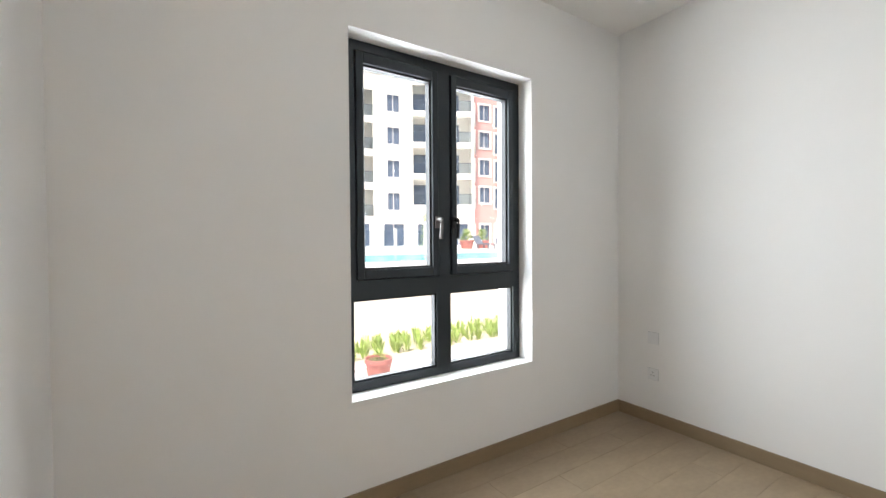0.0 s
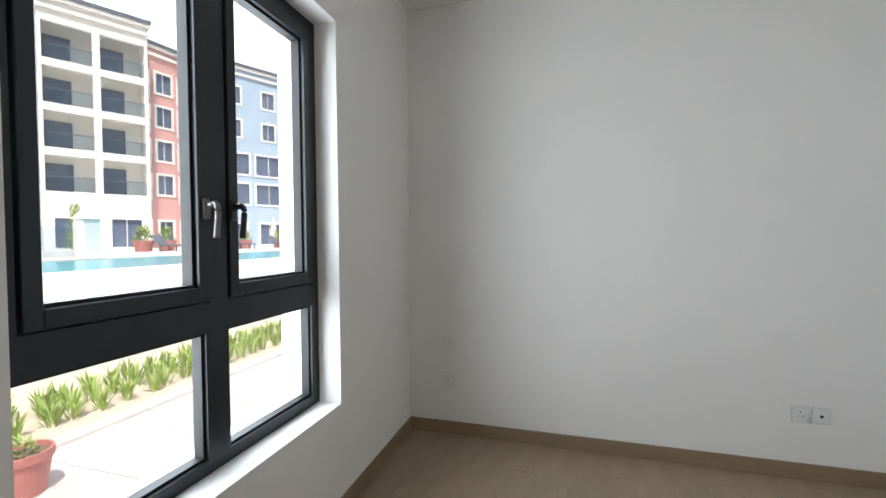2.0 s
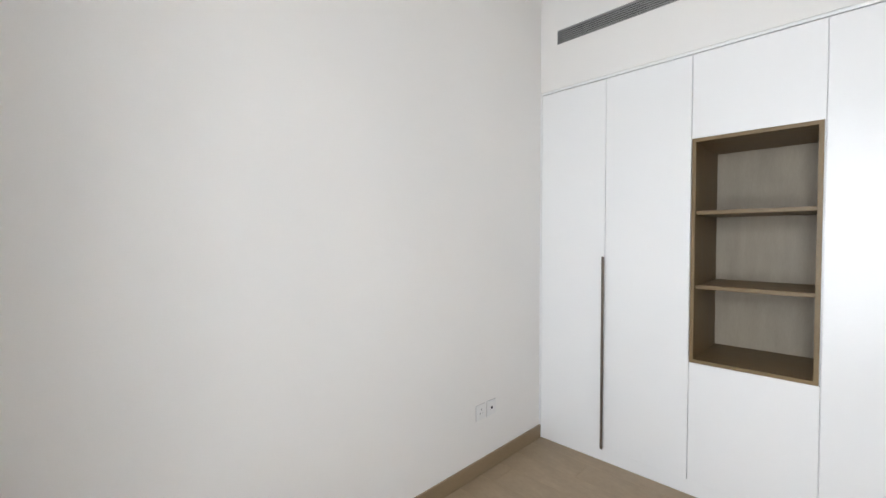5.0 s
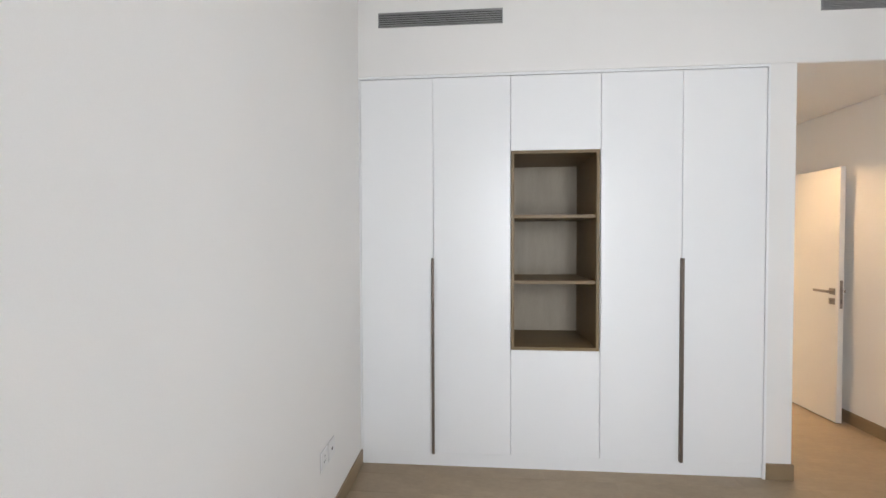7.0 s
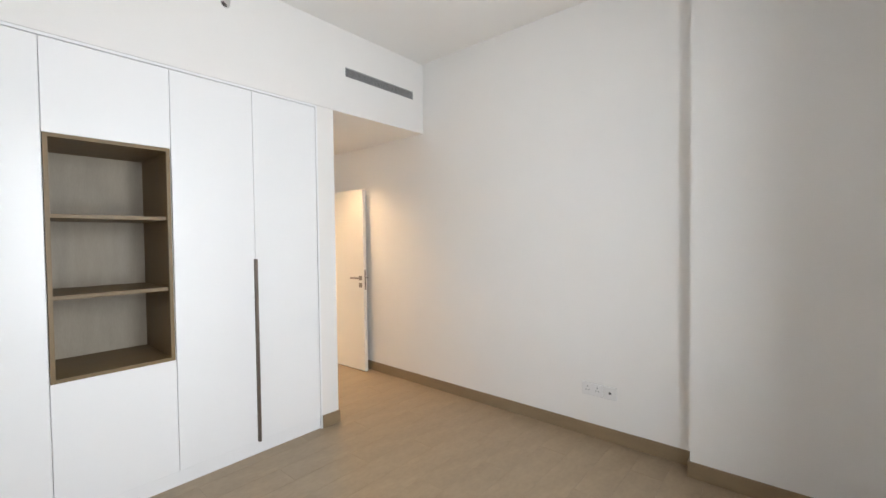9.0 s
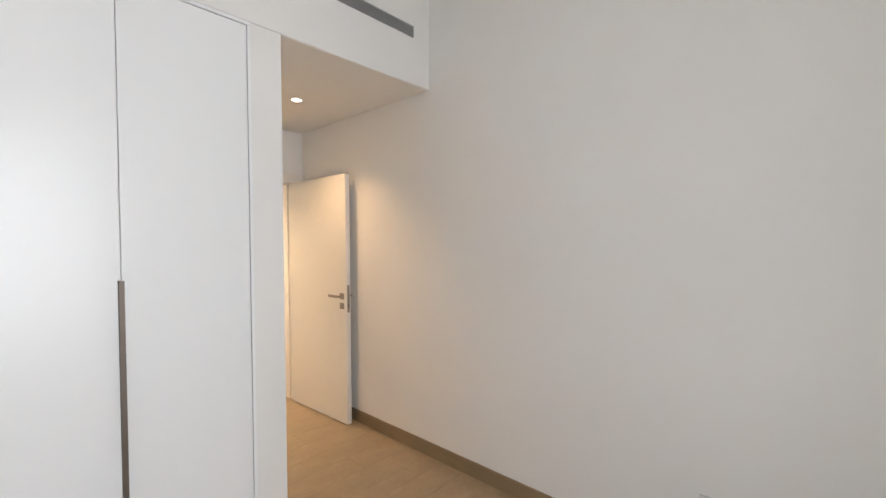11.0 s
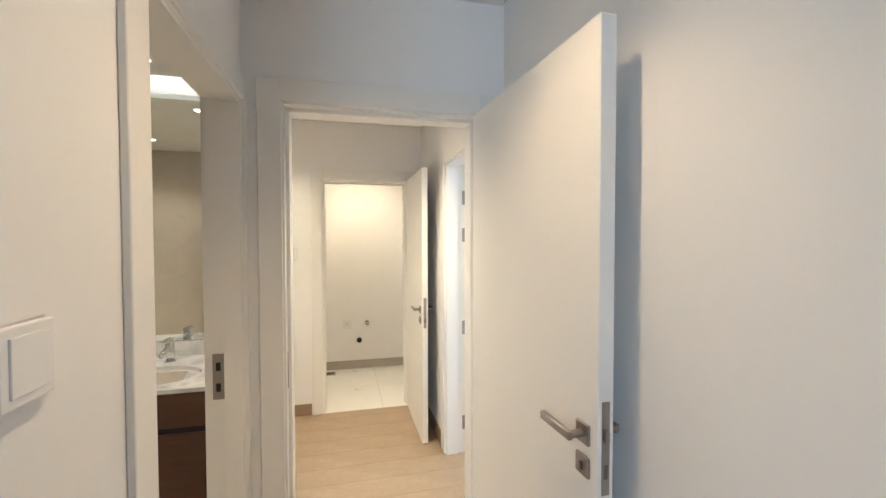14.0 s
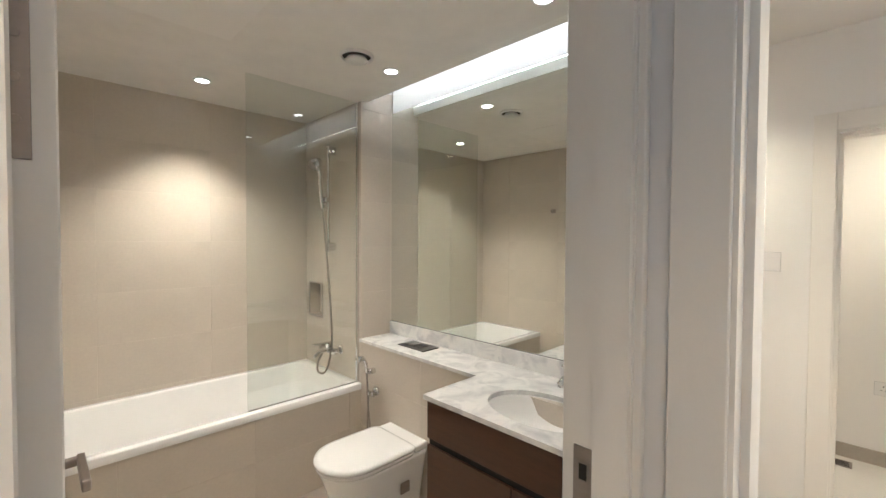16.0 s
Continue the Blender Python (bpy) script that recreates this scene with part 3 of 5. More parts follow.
def lever_set(door, hx, y, z, face, way, both=True):
    """Square-rose lever handle and key rose on a leaf; the leaf stands in a plane of constant x (face), the lever points along way in y."""
    sides = ((face[0], -1), (face[1], 1)) if both else ((face[0], -1),)
    for fx, s in sides:
        h = bmesh.new()
        lo, hi = sorted((fx, fx + s * 0.009))
        bx(h, lo, y - 0.026, z - 0.026, hi, y + 0.026, z + 0.026, 0.002)
        rod(h, (fx + s * 0.005, y, z), (fx + s * 0.05, y, z), 0.010)
        lo, hi = sorted((fx + s * 0.040, fx + s * 0.054))
        ya, yb = sorted((y - way * 0.011, y + way * 0.128))
        bx(h, lo, ya, z - 0.011, hi, yb, z + 0.011, 0.003, 2)
        part("handle", h, STEEL, door, "brushed steel lever handle")
        k = bmesh.new()
        lo, hi = sorted((fx, fx + s * 0.009))
        bx(k, lo, y - 0.026, z - 0.108, hi, y + 0.026, z - 0.056, 0.002)
        lo, hi = sorted((fx + s * 0.009, fx + s * 0.016))
        bx(k, lo, y - 0.004, z - 0.094, hi, y + 0.004, z - 0.072, 0.0015)
        part("key_rose", k, STEEL, door)


def leaf_x(name, x0, x1, y0, y1, ztop, label, hy, way, hz=1.088):
    """An open leaf standing in a plane of constant x; y0 is its free edge."""
    d = thing(name, ((x0 + x1) / 2, y1, 0.008), label, "door", kind="structure")
    part("leaf", box(x0, y0, 0.008, x1, y1, ztop, 0.0015), DOORPAINT, d)
    lever_set(d, None, hy, hz, (x0, x1), way)
    xm = (x0 + x1) / 2
    part("latch_plate", box(xm - 0.011, y0 - 0.0015, hz - 0.135, xm + 0.011, y0 + 0.002, hz + 0.095), STEEL, d)
    part("latch", box(xm - 0.007, y0 - 0.010, hz - 0.005, xm + 0.007, y0, hz + 0.028, 0.002), STEEL, d)
    part("bolt_slot", box(xm - 0.006, y0 - 0.002, hz - 0.095, xm + 0.006, y0 - 0.0012, hz - 0.06), DARKSTEEL, d)
    part("bottom_seal", box(x0 + 0.008, y0 + 0.005, 0.002, x1 - 0.008, y1 - 0.005, 0.010), DARK, d)
    return d


def hinge(door, x, y, z, ax="y"):
    h = bmesh.new()
    rod(h, (x, y, z - 0.05), (x, y, z + 0.05), 0.0075)
    if ax == "y":
        bx(h, x - 0.034, y - 0.003, z - 0.05, x - 0.005, y + 0.001, z + 0.05)
    else:
        bx(h, x - 0.002, y - 0.034, z - 0.05, x + 0.002, y - 0.004, z + 0.05)
    part("hinge", h, STEEL, door)


door_frame("door_frame_bedroom", "y", YE, YE + 0.14, 2.905, 3.735, 2.125, "white painted bedroom door frame", (YE + 0.05, YE + 0.14))
d1 = leaf_x("door_1", 3.698, 3.742, 4.163, 5.028, 2.11, "open white flush bedroom door with steel lever handle", 4.216, 1)
d1.rotation_euler = (0, 0, radians(2.4))
f = door_frame("door_frame_laundry", "y", YH, YH + 0.14, 2.96, 3.735, 2.106, "white painted laundry door frame", (YH + 0.05, YH + 0.14))
d2 = leaf_x("door_2", 3.722, 3.766, 6.352, 7.10, 2.108, "open white flush laundry door with steel lever handle", 6.41, 1, 1.03)
door_frame("door_frame_bathroom", "x", 2.642, 2.765, 4.215, 5.03, 2.115, "white painted bathroom door frame", (2.70, 2.765), 0.085, 0.017)
door_frame("door_frame_hall", "x", 3.865, 4.02, 5.36, 6.19, 2.115, "white painted frame of a doorway in the hall", (3.865, 3.95))

# strike plates
for nm, lab, b in (("strike_plate", "steel strike plate with two slots in the bathroom door frame", (2.657, 5.0145, 0.965, 2.699, 5.0185, 1.14)),
                   ("strike_plate", "steel strike plate in the bedroom door frame", (2.9165, 5.09, 0.96, 2.9195, 5.125, 1.11))):
    t = thing(nm, (b[0], b[1], b[2]), lab, "strike plate")
    part("plate", box(*b), STEEL, t)
    if b[0] < 2.7:
        for q in (0.03, 0.11):
            part("slot", box(b[0] + 0.012, b[1] - 0.001, b[2] + q, b[0] + 0.028, b[1] + 0.0005, b[2] + q + 0.032), DARK, t)


def leaf_y(name, xa, xb, y0, y1, ztop, label, lever_at, way, hz, side):
    """An open leaf standing in a plane of constant y."""
    d = thing(name, (xa, (y0 + y1) / 2, 0.008), label, "door", kind="structure")
    part("leaf", box(min(xa, xb), y0, 0.008, max(xa, xb), y1, ztop, 0.0015), DOORPAINT, d)
    fy = y1 if side > 0 else y0
    h = bmesh.new()
    lo, hi = sorted((fy, fy + side * 0.009))
    bx(h, lever_at - 0.026, lo, hz - 0.026, lever_at + 0.026, hi, hz + 0.026, 0.002)
    rod(h, (lever_at, fy + side * 0.005, hz), (lever_at, fy + side * 0.05, hz), 0.010)
    lo, hi = sorted((fy + side * 0.04, fy + side * 0.054))
    xs = sorted((lever_at - way * 0.011, lever_at + way * 0.128))
    bx(h, xs[0], lo, hz - 0.011, xs[1], hi, hz + 0.011, 0.003, 2)
    part("handle", h, STEEL, d, "brushed steel lever handle")
    return d


d3 = leaf_y("door_3", 2.60, 1.82, 4.225, 4.265, 2.10, "open white bathroom door with steel lever handle", 1.93, 1, 1.09, 1)
hb = bmesh.new()
bx(hb, 2.6, 4.2265, 1.61, 2.6025, 4.2495, 1.735, 0.0005)
for z in (1.64, 1.672, 1.705):
    rod(hb, (2.602, 4.2405, z), (2.6035, 4.2405, z), 0.004, 0.0035, 12)
part("hinge", hb, STEEL, d3)
d4 = leaf_y("door_4", 4.034, 4.84, 6.135, 6.177, 2.10, "open white door of the neighbouring room", 4.77, -1, 1.05, -1)
for z in (0.225, 0.925, 1.60, 1.87):
    h = bmesh.new()
    rod(h, (4.027, 6.168, z - 0.05), (4.027, 6.168, z + 0.05), 0.0085)
    bx(h, 3.985, 6.1725, z - 0.05, 4.02, 6.1778, z + 0.05)
    part("hinge", h, STEEL, d4)

# hall fittings
wall_plate((2.71, YH, 1.435), "y", -1, 0.088, 0.10, "white light switch plate in the hall", "switch", 0.012, "light_switch", "switch")
wall_plate((2.62, YH, 1.40), "y", -1, 0.05, 0.05, "small white wall plate in the hall", "blank", 0.012, category="plate")
wall_plate((3.19, YB, 0.535), "y", -1, 0.086, 0.09, "white single power socket in the laundry", "socket", name="power_socket")
t = thing("waste_pipe", (3.33, YB, 0.345), "black open waste pipe end in the laundry wall", "pipe")
part("collar", rod(bmesh.new(), (3.33, YB, 0.345), (3.33, YB - 0.006, 0.345), 0.04, 0.038, 24), PLASTIC, t)
part("pipe_mouth", rod(bmesh.new(), (3.33, YB - 0.001, 0.345), (3.33, YB - 0.03, 0.345), 0.03, 0.03, 24), DARK, t)
t = thing("water_tap", (3.425, YB, 0.55), "small chrome angle tap on the laundry wall", "tap")
b = rod(bmesh.new(), (3.425, YB, 0.55), (3.425, YB - 0.06, 0.55), 0.012)
rod(b, (3.425, YB, 0.55), (3.425, YB - 0.006, 0.55), 0.028)
part("body", b, CHROME, t)
part("knob", rod(bmesh.new(), (3.425, YB - 0.06, 0.55), (3.425, YB - 0.085, 0.55), 0.022, 0.019, 12), CHROME, t)
t = thing("floor_drain", (2.99, 8.22, 0.0), "square steel floor drain in the laundry floor", "drain")
part("frame", box(2.93, 8.17, 0.001, 3.05, 8.28, 0.005), STEEL, t)
for k in range(4):
    part("slot", box(2.945, 8.187 + k * 0.022, 0.004, 3.035, 8.197 + k * 0.022, 0.0058), DARK, t)


def square_diffuser(x, y, z, s):
    t = thing("ceiling_vent", (x, y, z), "square white ceiling diffuser with stepped louvres", "vent")
    part("backing", box(x - s / 2 + 0.01, y - s / 2 + 0.01, z - 0.004, x + s / 2 - 0.01, y + s / 2 - 0.01, z - 0.001), DARK, t)
    for k in range(4):
        h = s / 2 - k * s * 0.125
        w = 0.012
        r = bmesh.new()
        for sx, sy, ex, ey in ((-h, -h, h, -h + w), (-h, h - w, h, h), (-h, -h + w, -h + w, h - w), (h - w, -h + w, h, h - w)):
            bx(r, x + sx, y + sy, z - 0.012 + k * 0.0005, x + ex, y + ey, z - 0.0005)
        part("louvre", r, PLASTIC, t)


square_diffuser(3.33, 6.52, 2.615, 0.24)

# ---- bathroom structure ----
XF, YN, YS, ZB = -0.05, 5.79, 4.1, 2.456
YM, XL = 6.05, 0.72
structure("wall_bath_west", box(XF - 0.15, YS - 0.1, 0, XF - 0.0016, 6.2, 2.8), GROUT, "bathroom wall bed behind beige tiles", "wall")
structure("wall_bath_south", box(XF - 0.008, YS - 0.09, 0, 2.642, YS - 0.0016, 2.8), GROUT, "bathroom wall bed behind beige tiles", "wall")
bm = bmesh.new()
NICHE = (0.004, 0.949, 0.211, 1.211)
grid_wall(bm, (XF - 0.0016, XL - 0.0016), (0, 2.8), [NICHE], lambda a, b, c, d: bx(bm, a, YN + 0.0016, b, c, YN + 0.1, d))
bx(bm, XF - 0.0016, YN + 0.1, 0, XL - 0.0016, 6.2, 2.8)
structure("wall_bath_shower", bm, GROUT, "bathroom wall bed behind beige tiles", "wall")
structure("wall_bath_north", box(XL - 0.0016, YM + 0.008, 0, 2.642, 6.2, 2.8), PAINT, "white wall behind the mirror recess", "wall")
structure("wall_cistern", box(XL - 0.0016, YN + 0.0016, 0, 2.642, YM + 0.008, 0.858), GROUT, "low tiled wall hiding the cistern", "wall")
structure("ceiling_bath", box(XF - 0.15, YS - 0.1, ZB, 2.642, YN - 0.004, ZB + 0.1), CEILB, "white bathroom ceiling", "ceiling")
structure("ceiling_bath_cove", box(XL - 0.05, YN - 0.01, 2.64, 2.642, YM + 0.01, 2.7), CEIL, "white top of the cove over the mirror", "ceiling")
structure("ceiling_bath_shower", box(XF - 0.15, YN - 0.004, ZB, XL - 0.008, YN + 0.1, ZB + 0.1), CEIL, "white bathroom ceiling over the tub", "ceiling")
structure("ceiling_bath_edge", box(XL + 0.001, YN - 0.004, ZB, 2.642, YN + 0.048, ZB + 0.06), CEIL, "white ceiling edge of the cove", "ceiling")
structure("trim_cove_side", box(XL - 0.012, YN + 0.008, ZB + 0.1, XL, YM, 2.64), CEIL, "white side of the cove", "trim")
structure("trim_cove_front", box(XL - 0.008, YN - 0.02, ZB + 0.1, 2.642, YN - 0.004, 2.64), CEIL, "white upstand of the cove", "trim")
c = thing("cove_light", (1.67, YN + 0.01, 2.56), "hidden warm white light strip above the mirror", "ceiling light")
part("led_strip", box(XL + 0.02, YN - 0.002, 2.525, 2.60, YN + 0.012, 2.55), COVE, c)

TILE = {}


def tile_at(parent, material, size, m, name="tile"):
    """One bevelled tile of a given size (u, v) lying flat, shared between alike pieces."""
    key = (round(size[0], 4), round(size[1], 4), material.name)
    if key not in TILE:
        TILE[key] = mesh_of(name, box(0, 0, -0.008, size[0], size[1], 0, 0.0006), material)
    ob = new(name, TILE[key])
    ob.parent = parent
    ob.matrix_basis = m
    return ob


def tiled(parent, material, u0, u1, v0, v1, du, dv, place, shift=0.0, skip=None, joint=0.0014, row_shift=0.0, name="tile"):
    """Lays tiles over a rectangle; place(u, v) gives a tile's pose."""
    v, row = v0, 0
    while v < v1 - 0.01:
        h = min(dv, v1 - v)
        u = u0 - ((shift + row * row_shift) % du)
        while u < u1 - 0.01:
            a, b = max(u, u0), min(u + du, u1)
            if skip and a < skip[2] and b > skip[0] and v < skip[3] and v + h > skip[1]:
                grid_wall(None, (a, b), (v, v + h), [skip], lambda p, q, r, w: a <= p and r <= b and q >= v and w <= v + h and tile_at(parent, material, (r - p - joint, w - q - joint), place(p + joint / 2, q + joint / 2), name))
            elif b - a > 0.01:
                tile_at(parent, material, (b - a - joint, h - joint), place(a + joint / 2, v + joint / 2), name)
            u += du
        v += h
        row += 1


# ---- bathroom things ----
def bathtub():
    x0, x1, y0, y1, zr = XF, 0.735, YS, YN, 0.585
    t = thing("bathtub", ((x0 + x1) / 2, (y0 + y1) / 2, 0), "white built-in bathtub with a tiled front panel", "bathtub")

    def rr(a, b, c, d, r, z, n=6):
        pts = []
        for cx, cy, s in ((c - r, b + r, -90), (c - r, d - r, 0), (a + r, d - r, 90), (a + r, b + r, 180)):
            for k in range(n + 1):
                an = radians(s + 90 * k / n)
                pts.append((cx + r * math.cos(an), cy + r * math.sin(an), z))
        return pts

    b = bmesh.new()
    loft(b, [rr(x0 + .001, y0 + .001, x1, y1 - .001, 0.008, zr - 0.04), rr(x0 + .001, y0 + .001, x1, y1 - .001, 0.008, zr - 0.004), rr(x0 + .004, y0 + .004, x1 - .004, y1 - .004, 0.010, zr),
             rr(x0 + .05, y0 + .06, x1 - .055, y1 - .07, 0.07, zr), rr(x0 + .058, y0 + .07, x1 - .063, y1 - .08, 0.075, zr - 0.008),
             rr(x0 + .085, y0 + .16, x1 - .09, y1 - .12, 0.10, zr - 0.28), rr(x0 + .13, y0 + .24, x1 - .13, y1 - .17, 0.10, zr - 0.38), rr(x0 + .2, y0 + .32, x1 - .2, y1 - .24, 0.09, zr - 0.395)], close=False)
    b.faces.new([v for v in b.verts if abs(v.co.z - (zr - 0.395)) < 1e-6])
    part("basin", b, CERAMIC, t, smooth=True)
    part("drain", rod(bmesh.new(), (0.34, 5.48, zr - 0.396), (0.34, 5.48, zr - 0.39), 0.03), CHROME, t)
    panel = part("front_panel", box(x1 - 0.03, y0, 0.0, x1 - 0.0101, y1, zr - 0.042), GROUT, t, "beige tiled tub front")
    return t, panel


tub, tub_panel = bathtub()

g = thing("shower_screen", (0.69, 5.43, 0.586), "clear frameless glass screen standing on the tub rim", "shower screen")
p = part("pane", box(0.686, 5.075, 0.590, 0.694, YN - 0.001, 2.448, 0.0015), SCREEN, g)
p.visible_shadow = False
part("wall_channel", box(0.681, YN - 0.014, 0.5875, 0.699, YN, 2.448), CHROME, g)
part("bottom_seal", box(0.687, 5.08, 0.5855, 0.693, YN - 0.015, 0.590), DARKSTEEL, g)

s = thing("shower_set", (0.25, YN, 1.5), "chrome hand shower on a riser rail with hose and bath mixer", "shower")
part("rail", rod(bmesh.new(), (0.25, YN - 0.055, 1.45), (0.25, YN - 0.055, 2.2), 0.010), CHROME, s, smooth=True)
for z in (1.49, 2.17):
    part("bracket", box(0.232, YN - 0.066, z - 0.03, 0.268, YN, z + 0.03, 0.006, 2), CHROME, s)
b = bmesh.new()
bx(b, 0.20, YN - 0.085, 1.80, 0.268, YN - 0.04, 1.84, 0.008, 2)
part("slider", b, CHROME, s)
b = tube(bmesh.new(), [(0.225, YN - 0.085, 1.76), (0.22, YN - 0.10, 1.9), (0.215, YN - 0.10, 2.0), (0.225, YN - 0.13, 2.08)], 0.013)
rod(b, (0.215, YN - 0.115, 2.09), (0.235, YN - 0.155, 2.05), 0.034, 0.045, 20)
part("hand_shower", b, CHROME, s, smooth=True)
b = tube(bmesh.new(), [(0.225, YN - 0.085, 1.76), (0.27, YN - 0.07, 1.3), (0.32, YN - 0.07, 0.85), (0.30, YN - 0.10, 0.63), (0.22, YN - 0.12, 0.60), (0.18, YN - 0.10, 0.66), (0.2, YN - 0.07, 0.73)], 0.0075)
part("hose", b, STEEL, s, smooth=True)
b = rod(bmesh.new(), (0.16, YN - 0.06, 0.755), (0.34, YN - 0.06, 0.755), 0.023, seg=20)
for x in (0.175, 0.325):
    rod(b, (x, YN, 0.755), (x, YN - 0.06, 0.755), 0.017)
    rod(b, (x, YN, 0.755), (x, YN - 0.008, 0.755), 0.034, 0.030, 20)
tube(b, [(0.25, YN - 0.06, 0.75), (0.25, YN - 0.13, 0.745), (0.25, YN - 0.17, 0.72)], 0.014)
part("mixer", b, CHROME, s, smooth=True)
b = rod(bmesh.new(), (0.25, YN - 0.06, 0.77), (0.25, YN - 0.06, 0.80), 0.02)
bx(b, 0.238, YN - 0.17, 0.80, 0.262, YN - 0.05, 0.812, 0.004, 2)
part("lever", b, CHROME, s)

b = bmesh.new()
grid_wall(b, (0.0, 0.215), (0.945, 1.215), [(0.012, 0.957, 0.203, 1.203)], lambda a, q, c, d: bx(b, a, YN - 0.004, q, c, YN - 0.0005, d))
t = thing("shower_niche", (0.107, YN, 0.945), "small recessed shower niche with a metal edge", "niche")
part("edge_trim", b, STEEL, t)
b = bmesh.new()
bx(b, 0.004, YN + 0.085, 0.949, 0.211, YN + 0.09, 1.211)
for q in ((0.0045, 0.949, 0.012, 1.211), (0.203, 0.949, 0.2105, 1.211), (0.012, 0.949, 0.203, 0.957), (0.012, 1.203, 0.203, 1.211)):
    bx(b, q[0], YN - 0.0004, q[1], q[2], YN + 0.085, q[3])
part("lining", b, BATHTILE, t)

s.location.x += 0.145
t = thing("bidet_spray", (0.80, YN, 0.6), "chrome bidet spray with hose beside the toilet", "bidet spray")
b = rod(bmesh.new(), (0.82, YN, 0.575), (0.82, YN - 0.07, 0.575), 0.011)
rod(b, (0.82, YN, 0.575), (0.82, YN - 0.007, 0.575), 0.027)
rod(b, (0.80, YN - 0.05, 0.575), (0.86, YN - 0.05, 0.575), 0.014)
part("valve", b, CHROME, t, smooth=True)
b = tube(bmesh.new(), [(0.80, YN - 0.06, 0.70), (0.79, YN - 0.06, 0.76), (0.785, YN - 0.085, 0.80)], 0.011)
rod(b, (0.785, YN - 0.08, 0.795), (0.778, YN - 0.12, 0.79), 0.016, 0.022)
bx(b, 0.785, YN - 0.05, 0.69, 0.815, YN, 0.72, 0.004)
part("spray_head", b, CHROME, t, smooth=True)
part("hose", tube(bmesh.new(), [(0.80, YN - 0.06, 0.70), (0.83, YN - 0.07, 0.5), (0.86, YN - 0.07, 0.30), (0.83, YN - 0.07, 0.27), (0.81, YN - 0.06, 0.40), (0.82, YN - 0.06, 0.57)], 0.006), STEEL, t, smooth=True)


t.location.x += 0.08


def toilet(cx, yb):
    t = thing("toilet", (cx, yb, 0), "white ceramic toilet with closed lid against the tiled wall", "toilet")

    def oval(w, l, z, y_back):
        """A D shape: half-round front, straight sides, softly cornered back."""
        r, c = w / 2, 0.045
        ym = y_back - l + r
        pts = [(cx + r * math.cos(a), ym + r * math.sin(a), z) for a in [math.pi * (1 + k / 18) for k in range(19)]]
        for bx_, a0 in ((cx + r - c, 0.0), (cx - r + c, math.pi / 2)):
            pts += [(bx_ + c * math.cos(a0 + q * math.pi / 8), y_back - c + c * math.sin(a0 + q * math.pi / 8), z) for q in range(5)]
        return pts

    b = bmesh.new()
    loft(b, [oval(0.24, 0.44, 0.0, yb), oval(0.25, 0.46, 0.10, yb), oval(0.31, 0.52, 0.28, yb), oval(0.355, 0.555, 0.375, yb), oval(0.36, 0.56, 0.392, yb)])
    part("bowl", b, CERAMIC, t, smooth=True)
    b = bmesh.new()
    loft(b, [oval(0.362, 0.47, 0.394, yb - 0.10), oval(0.368, 0.475, 0.40, yb - 0.098), oval(0.366, 0.472, 0.414, yb - 0.099)])
    part("seat", b, CERAMIC, t, smooth=True)
    b = bmesh.new()
    loft(b, [oval(0.372, 0.482, 0.417, yb - 0.095), oval(0.376, 0.487, 0.424, yb - 0.093), oval(0.37, 0.48, 0.434, yb - 0.096), oval(0.33, 0.44, 0.438, yb - 0.115)])
    part("lid", b, CERAMIC, t, smooth=True)
    part("hinge_block", box(cx - 0.17, yb - 0.105, 0.392, cx + 0.17, yb - 0.005, 0.432, 0.012, 3), CERAMIC, t)
    part("fixing_cap", box(cx + 0.153, yb - 0.19, 0.20, cx + 0.162, yb - 0.13, 0.26, 0.003), STEEL, t)


toilet(1.225, YN)

t = thing("flush_plate", (1.15, 5.93, 0.885), "dark steel dual flush plate set in the marble ledge", "flush plate")
part("plate", box(1.02, 5.865, 0.882, 1.26, 5.995, 0.888, 0.002), DARKSTEEL, t)
part("button", box(1.08, 5.895, 0.8875, 1.13, 5.965, 0.891, 0.002), STEEL, t)
part("button", box(1.135, 5.895, 0.8875, 1.20, 5.965, 0.891, 0.002), DARKSTEEL, t)

# marble worktop with the basin cut-out
XV0, XV1, YV = 1.747, 2.637, 5.427
BCX, BCY, BRX, BRY = 2.185, 5.66, 0.235, 0.165


def worktop():
    b = bmesh.new()
    n = 48
    hole_t, hole_b, out_t, out_b = [], [], [], []
    cx0, cy0, cx1, cy1 = XV0, YV, XV1, YM - 0.001
    for k in range(n):
        a = 2 * math.pi * k / n
        c, s_ = math.cos(a), math.sin(a)
        hx, hy = BCX + BRX * c, BCY + BRY * s_
        f = min(((cx1 - BCX) / c if c > 1e-6 else (cx0 - BCX) / c if c < -1e-6 else 9), ((cy1 - BCY) / s_ if s_ > 1e-6 else (cy0 - BCY) / s_ if s_ < -1e-6 else 9))
        ox, oy = BCX + f * c, BCY + f * s_
        hole_t.append((hx, hy)), out_t.append([ox, oy])
    for corner in ((cx0, cy0), (cx1, cy0), (cx0, cy1), (cx1, cy1)):
        i = min(range(n), key=lambda q: (out_t[q][0] - corner[0]) ** 2 + (out_t[q][1] - corner[1]) ** 2)
        out_t[i] = list(corner)
    loft(b, [[(*p, 0.862) for p in hole_t], [(*p, 0.882) for p in hole_t], [(*p, 0.882) for p in out_t], [(*p, 0.862) for p in out_t], [(*p, 0.862) for p in hole_t]], close=False)
    return b


